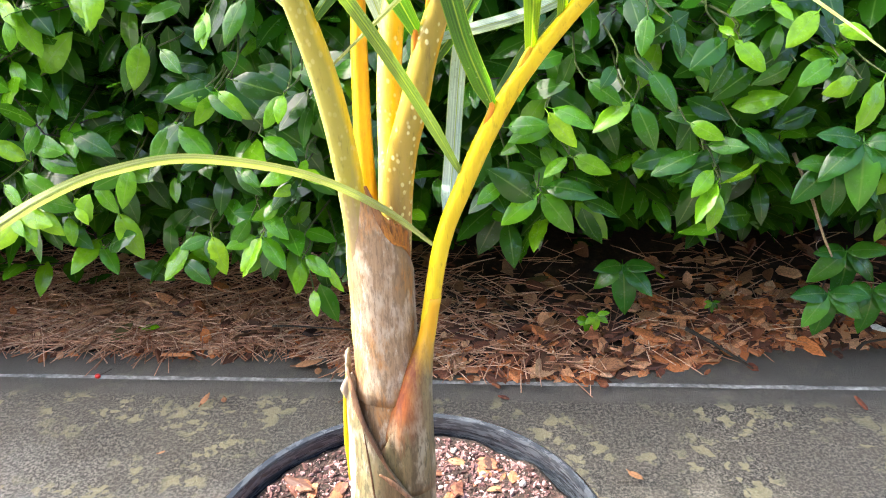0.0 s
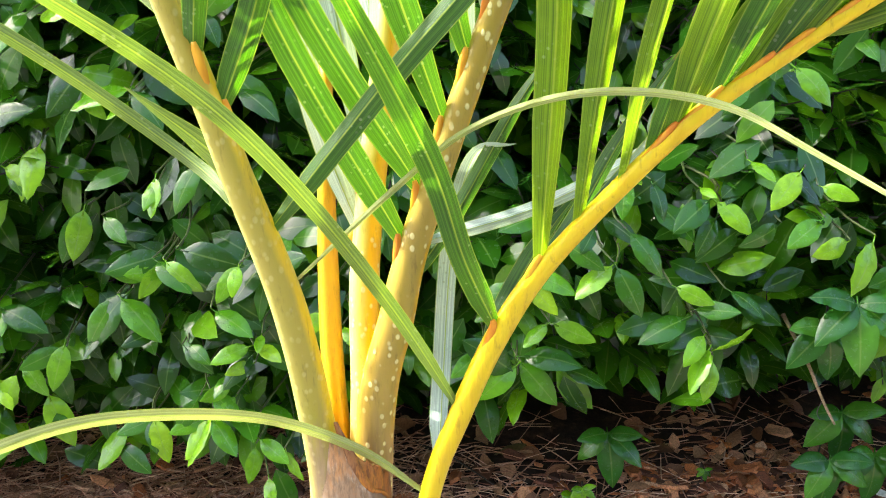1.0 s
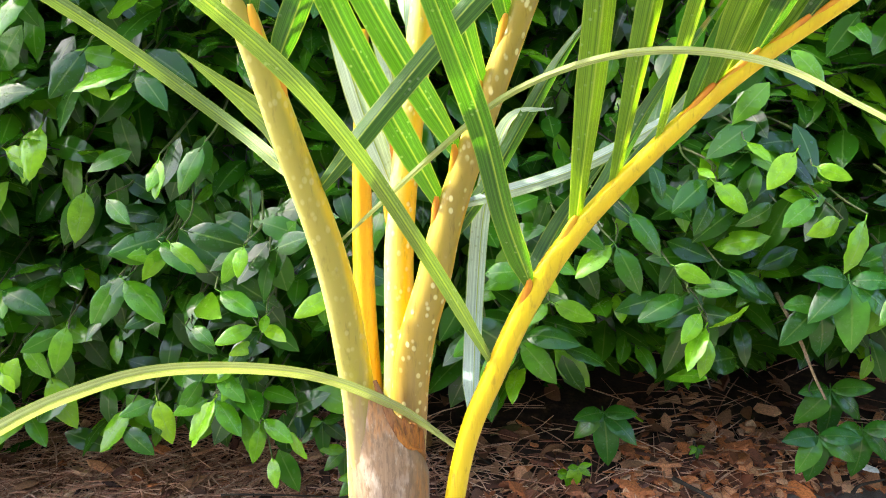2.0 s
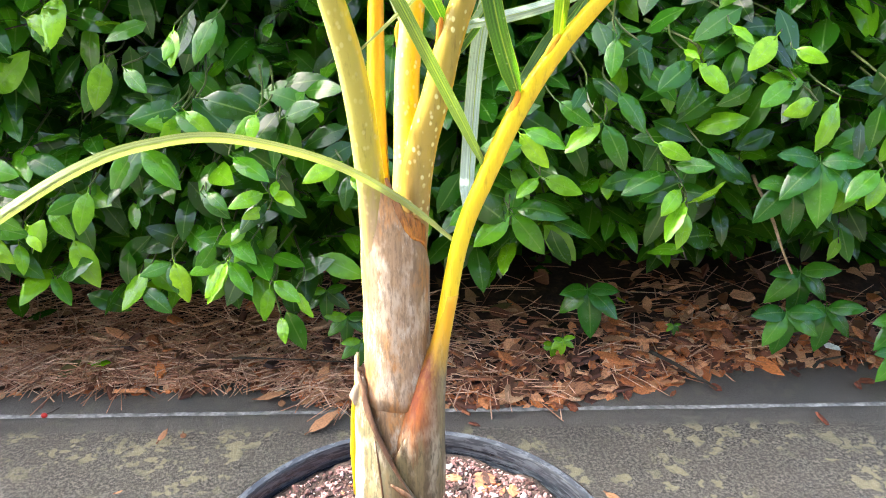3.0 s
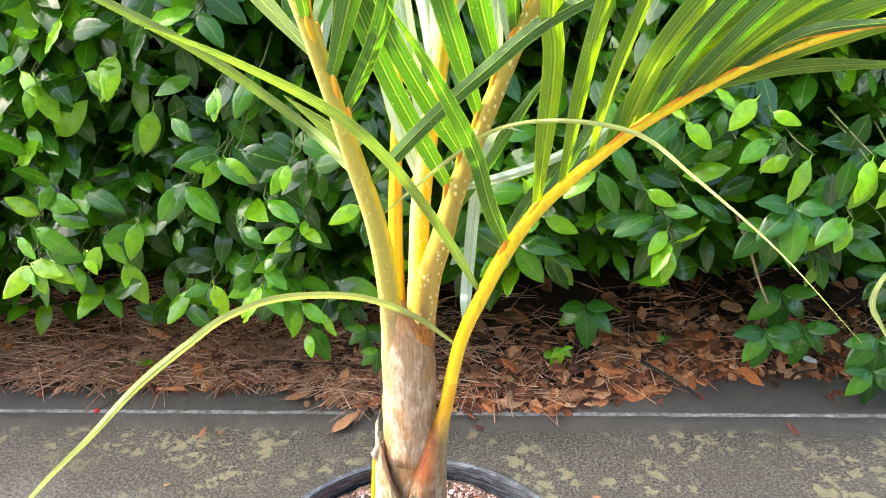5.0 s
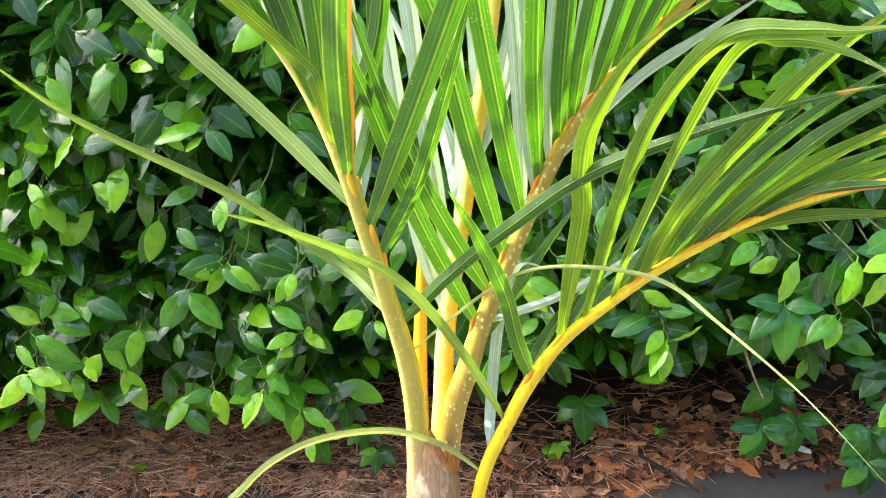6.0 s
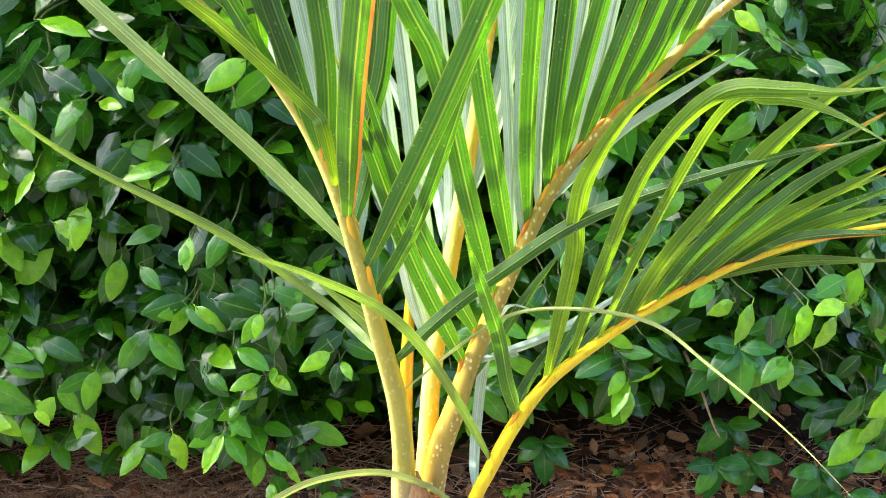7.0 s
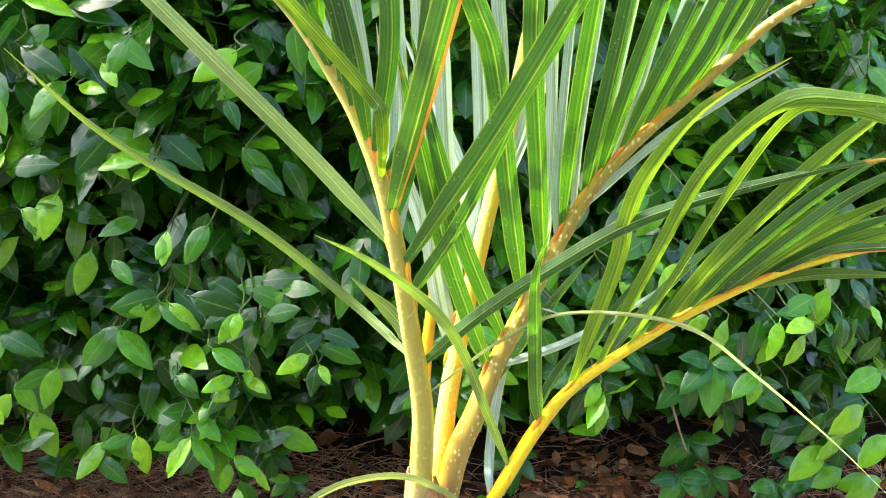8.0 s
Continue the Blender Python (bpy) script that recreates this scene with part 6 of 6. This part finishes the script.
def creeper(foot, crowns, size, label, meshes):
    """A low plant: thin stalks, each with a fan of five leaflets."""
    plant = empty("creeper", label, "plant", "creepers in the bed")
    for c in crowns:
        c = Vector(c)
        bm = bmesh.new()
        tube(bm, spline([Vector(foot), Vector(foot).lerp(c, 0.5) + Vector((0, 0.01, 0.015)), c], 5), lambda t: 0.0014, 6)
        part("stalk", bm, M_TWIG, plant)
        for k in range(5):
            a = radians(-90 + (k - 2) * 58 + rnd.uniform(-10, 10))
            d = Vector((math.cos(a), -0.35 + rnd.gauss(0, 0.15), math.sin(a) * 0.85 - 0.1))
            ob = new("leaf", meshes[k % len(meshes)])
            ob.parent = plant
            ob.matrix_basis = leaf_pose(c, d, Vector((rnd.gauss(0, 0.15), -0.8, 0.9)), size * (1.0 - 0.13 * abs(k - 2)) * rnd.uniform(0.9, 1.1))
    return plant


creeper((0.245, 1.13, 0.04), [(0.236, 1.07, 0.145)], 0.95, "dark-green five-leaved creeper growing in the mulch", [CREEPER_LEAF])
creeper((0.56, 1.10, 0.03), [(0.525, 1.0, 0.130), (0.60, 1.02, 0.125), (0.70, 0.965, 0.075), (0.57, 1.06, 0.17)], 1.0, "spreading dark-green five-leaved creeper beside the concrete", [CREEPER_LEAF])
creeper((0.75, 1.06, 0.03), [(0.70, 0.97, 0.13), (0.76, 0.99, 0.15), (0.80, 0.94, 0.09), (0.73, 1.03, 0.22), (0.83, 1.0, 0.2)], 1.0, "spreading dark-green five-leaved creeper beside the concrete", [CREEPER_LEAF])
creeper((0.50, 0.99, 0.36), [(0.47, 0.89, 0.40), (0.455, 0.92, 0.36)], 1.0, "matte green five-leaved creeper climbing in the hedge", [CREEPER_LEAF])
creeper((0.206, 1.075, 0.03), [(0.20, 1.065, 0.060), (0.185, 1.07, 0.05)], 0.36, "small bright-green seedling in the mulch", YOUNG_MESHES)
creeper((0.393, 1.106, 0.035), [(0.393, 1.10, 0.060)], 0.26, "tiny green seedling in the mulch", LEAF_MESHES)
creeper((-0.14, 1.08, 0.04), [(-0.14, 1.03, 0.13), (-0.12, 1.01, 0.10), (-0.17, 1.04, 0.17)], 0.62, "low green sprout under the hedge", LEAF_MESHES)


def stick(points, r, label, name="twig", mat=M_TWIG):
    bm = bmesh.new()
    tube(bm, spline(points, 6), taper((0, r), (1, r * 0.5)), 7, wobble=0.25)
    return tagged(part(name, bm, mat), label, "twig")


stick([(-0.046, 1.21, 0.062), (0.01, 1.16, 0.064), (0.072, 1.10, 0.05)], 0.0022, "thin grey fallen twig on the mulch")
stick([(0.343, 1.06, 0.035), (0.385, 1.02, 0.026), (0.43, 0.985, 0.008)], 0.0035, "brown fallen twig lying over the concrete edge")
stick([(0.60, 1.02, 0.02), (0.62, 1.035, 0.022), (0.66, 1.04, 0.026)], 0.003, "brown fallen twig lying over the concrete edge")
stick([(-0.33, 1.07, 0.04), (-0.28, 1.06, 0.045), (-0.10, 1.05, 0.035)], 0.002, "thin grey fallen twig on the mulch")
stick([(0.425, 0.97, 0.36), (0.438, 0.925, 0.315), (0.455, 0.912, 0.27), (0.470, 0.906, 0.24)], 0.0027, "bare pale twig hanging from the hedge", "hanging_twig", M_PALE_TWIG)
stick([(0.455, 0.912, 0.27), (0.449, 0.910, 0.255), (0.453, 0.908, 0.246)], 0.0008, "bare tendril hanging from the hedge", "tendril")
for k in range(2):
    x = (-0.50, -0.60)[k]
    stick([(x + 0.008, 1.055, 0.010), (x, 1.02, 0.012), (x - 0.004 - 0.012 * k, 0.985, 0.003)], 0.0011, "fallen pine needle across the concrete joint", "pine_needle", M_NEEDLE)


def loose(name, place, size, long, mat, label, category, turn=0.0, thick=0.2):
    bm = bmesh.new()
    chip_shape(bm, Vector((0, 0, 0)), size, rnd, thick, long)
    bmesh.ops.bevel(bm, geom=bm.edges[:], offset=size * 0.08, segments=1, affect="EDGES")
    ob = part(name, bm, mat, smooth=False)
    ob.location = (place[0], place[1], place[2] + size * thick * 1.1)
    ob.rotation_euler = (0, 0, turn)
    return tagged(ob, label, category, "chips on the concrete" if "chip" in name else "")


for x, y, sz in ((0.558, 0.902, 0.008), (0.351, 1.0, 0.007), (0.434, 1.0, 0.008), (0.578, 1.03, 0.009), (0.197, 0.958, 0.008), (0.36, 0.985, 0.006), (0.66, 0.99, 0.008), (0.035, 0.955, 0.009), (0.045, 0.925, 0.007), (0.29, 0.985, 0.007), (0.68, 1.0, 0.009)):
    loose("bark_chip", (x, y, 0.001), sz, rnd.uniform(1.3, 2.2), M_CHIP, "orange-red bark chip lying on the concrete", "bark chip")
loose("bark_slab", (0.205, 0.985, 0.012), 0.016, 2.3, M_CHIP, "flat tan slab of bark at the edge of the mulch", "bark chip", 0.05)
loose("white_scrap", (0.650, 1.060, 0.030), 0.0075, 2.2, M_WHITE, "small white plastic scrap on the mulch", "litter")
loose("yellow_petal", (0.331, 1.19, 0.06), 0.010, 1.2, M_YOUNG, "small yellow-green fallen leaf on the mulch", "leaf")


def dead_leaf(x, y, length, turn, label):
    me = leaf_mesh("dead_leaf", length, length * 0.42, 0.5, -0.25, M_DRYLEAF, 0.05)
    ob = new("dead_leaf", me)
    ob.matrix_basis = pose(x, y, 0.006, 0, 0, turn)
    tagged(ob, label, "dead leaf", "dead leaves on the concrete")


dead_leaf(-0.285, 1.005, 0.05, 0, "curled tan dead leaf lying on the concrete")
dead_leaf(-0.245, 1.0, 0.03, -80, "curled tan dead leaf lying on the concrete")
dead_leaf(-0.215, 0.985, 0.05, 35, "curled olive-brown dead leaf lying on the concrete")
dead_leaf(-0.195, 0.915, 0.055, 40, "curled olive-brown dead leaf lying on the concrete")
dead_leaf(-0.405, 0.905, 0.025, 70, "small rust-brown dead leaf lying on the concrete")
dead_leaf(-0.375, 0.925, 0.022, -70, "small dark dead leaf lying on the concrete")
dead_leaf(0.198, 0.765, 0.028, -60, "small tan dead leaf lying on the concrete")
dead_leaf(-0.43, 0.80, 0.012, 10, "small tan dead leaf lying on the concrete")

M_OLIVE = speckled("olive_leaf", ((0.3, (0.07, 0.065, 0.018)), (0.7, (0.16, 0.13, 0.045))), 70.0, 0.5, 0.2, 0.001)


def mulch_leaf(x, y, length, turn, mat, label):
    ob = new("fallen_leaf", leaf_mesh("fallen_leaf", length, length * 0.46, 0.35, -0.12, mat, 0.04))
    ob.matrix_basis = pose(x, y, bed_height(x, y) + 0.016, 8, -6, turn)
    tagged(ob, label, "fallen leaf", "fallen leaves on the bed")


mulch_leaf(-0.710, 1.210, 0.055, 15, M_LEAF, "fallen green leaf on the pine needles")
mulch_leaf(-0.564, 1.094, 0.045, -20, M_LEAF, "fallen green leaf on the pine needles")
mulch_leaf(-0.605, 1.061, 0.055, 65, M_OLIVE, "olive-brown fallen leaf on the pine needles")
mulch_leaf(-0.405, 1.104, 0.050, 30, M_DRYLEAF, "tan fallen leaf on the pine needles")
mulch_leaf(-0.665, 1.135, 0.050, -10, M_DRYLEAF, "pale tan fallen leaf on the pine needles")
mulch_leaf(0.271, 1.101, 0.045, -35, M_DRYLEAF, "tan fallen leaf on the mulch")
mulch_leaf(0.087, 1.177, 0.050, 10, M_OLIVE, "olive-brown fallen leaf on the mulch")
mulch_leaf(0.470, 1.195, 0.050, 50, M_DRYLEAF, "tan fallen leaf on the mulch")

berry = empty("berry", "small red fallen berry on the concrete joint", "berry")
bm = bmesh.new()
bmesh.ops.create_uvsphere(bm, u_segments=14, v_segments=10, radius=0.0048, matrix=Matrix.Diagonal((1, 0.9, 0.85, 1)))
fruit = part("fruit", bm, M_BERRY, berry)
bm = bmesh.new()
tube(bm, spline([(0.003, 0, 0.002), (0.010, 0.006, 0.002), (0.016, 0.018, 0.001)], 4), lambda t: 0.0006, 5)
part("stem", bm, M_TWIG, berry)
berry.location = (-0.594, 0.983, 0.0045)
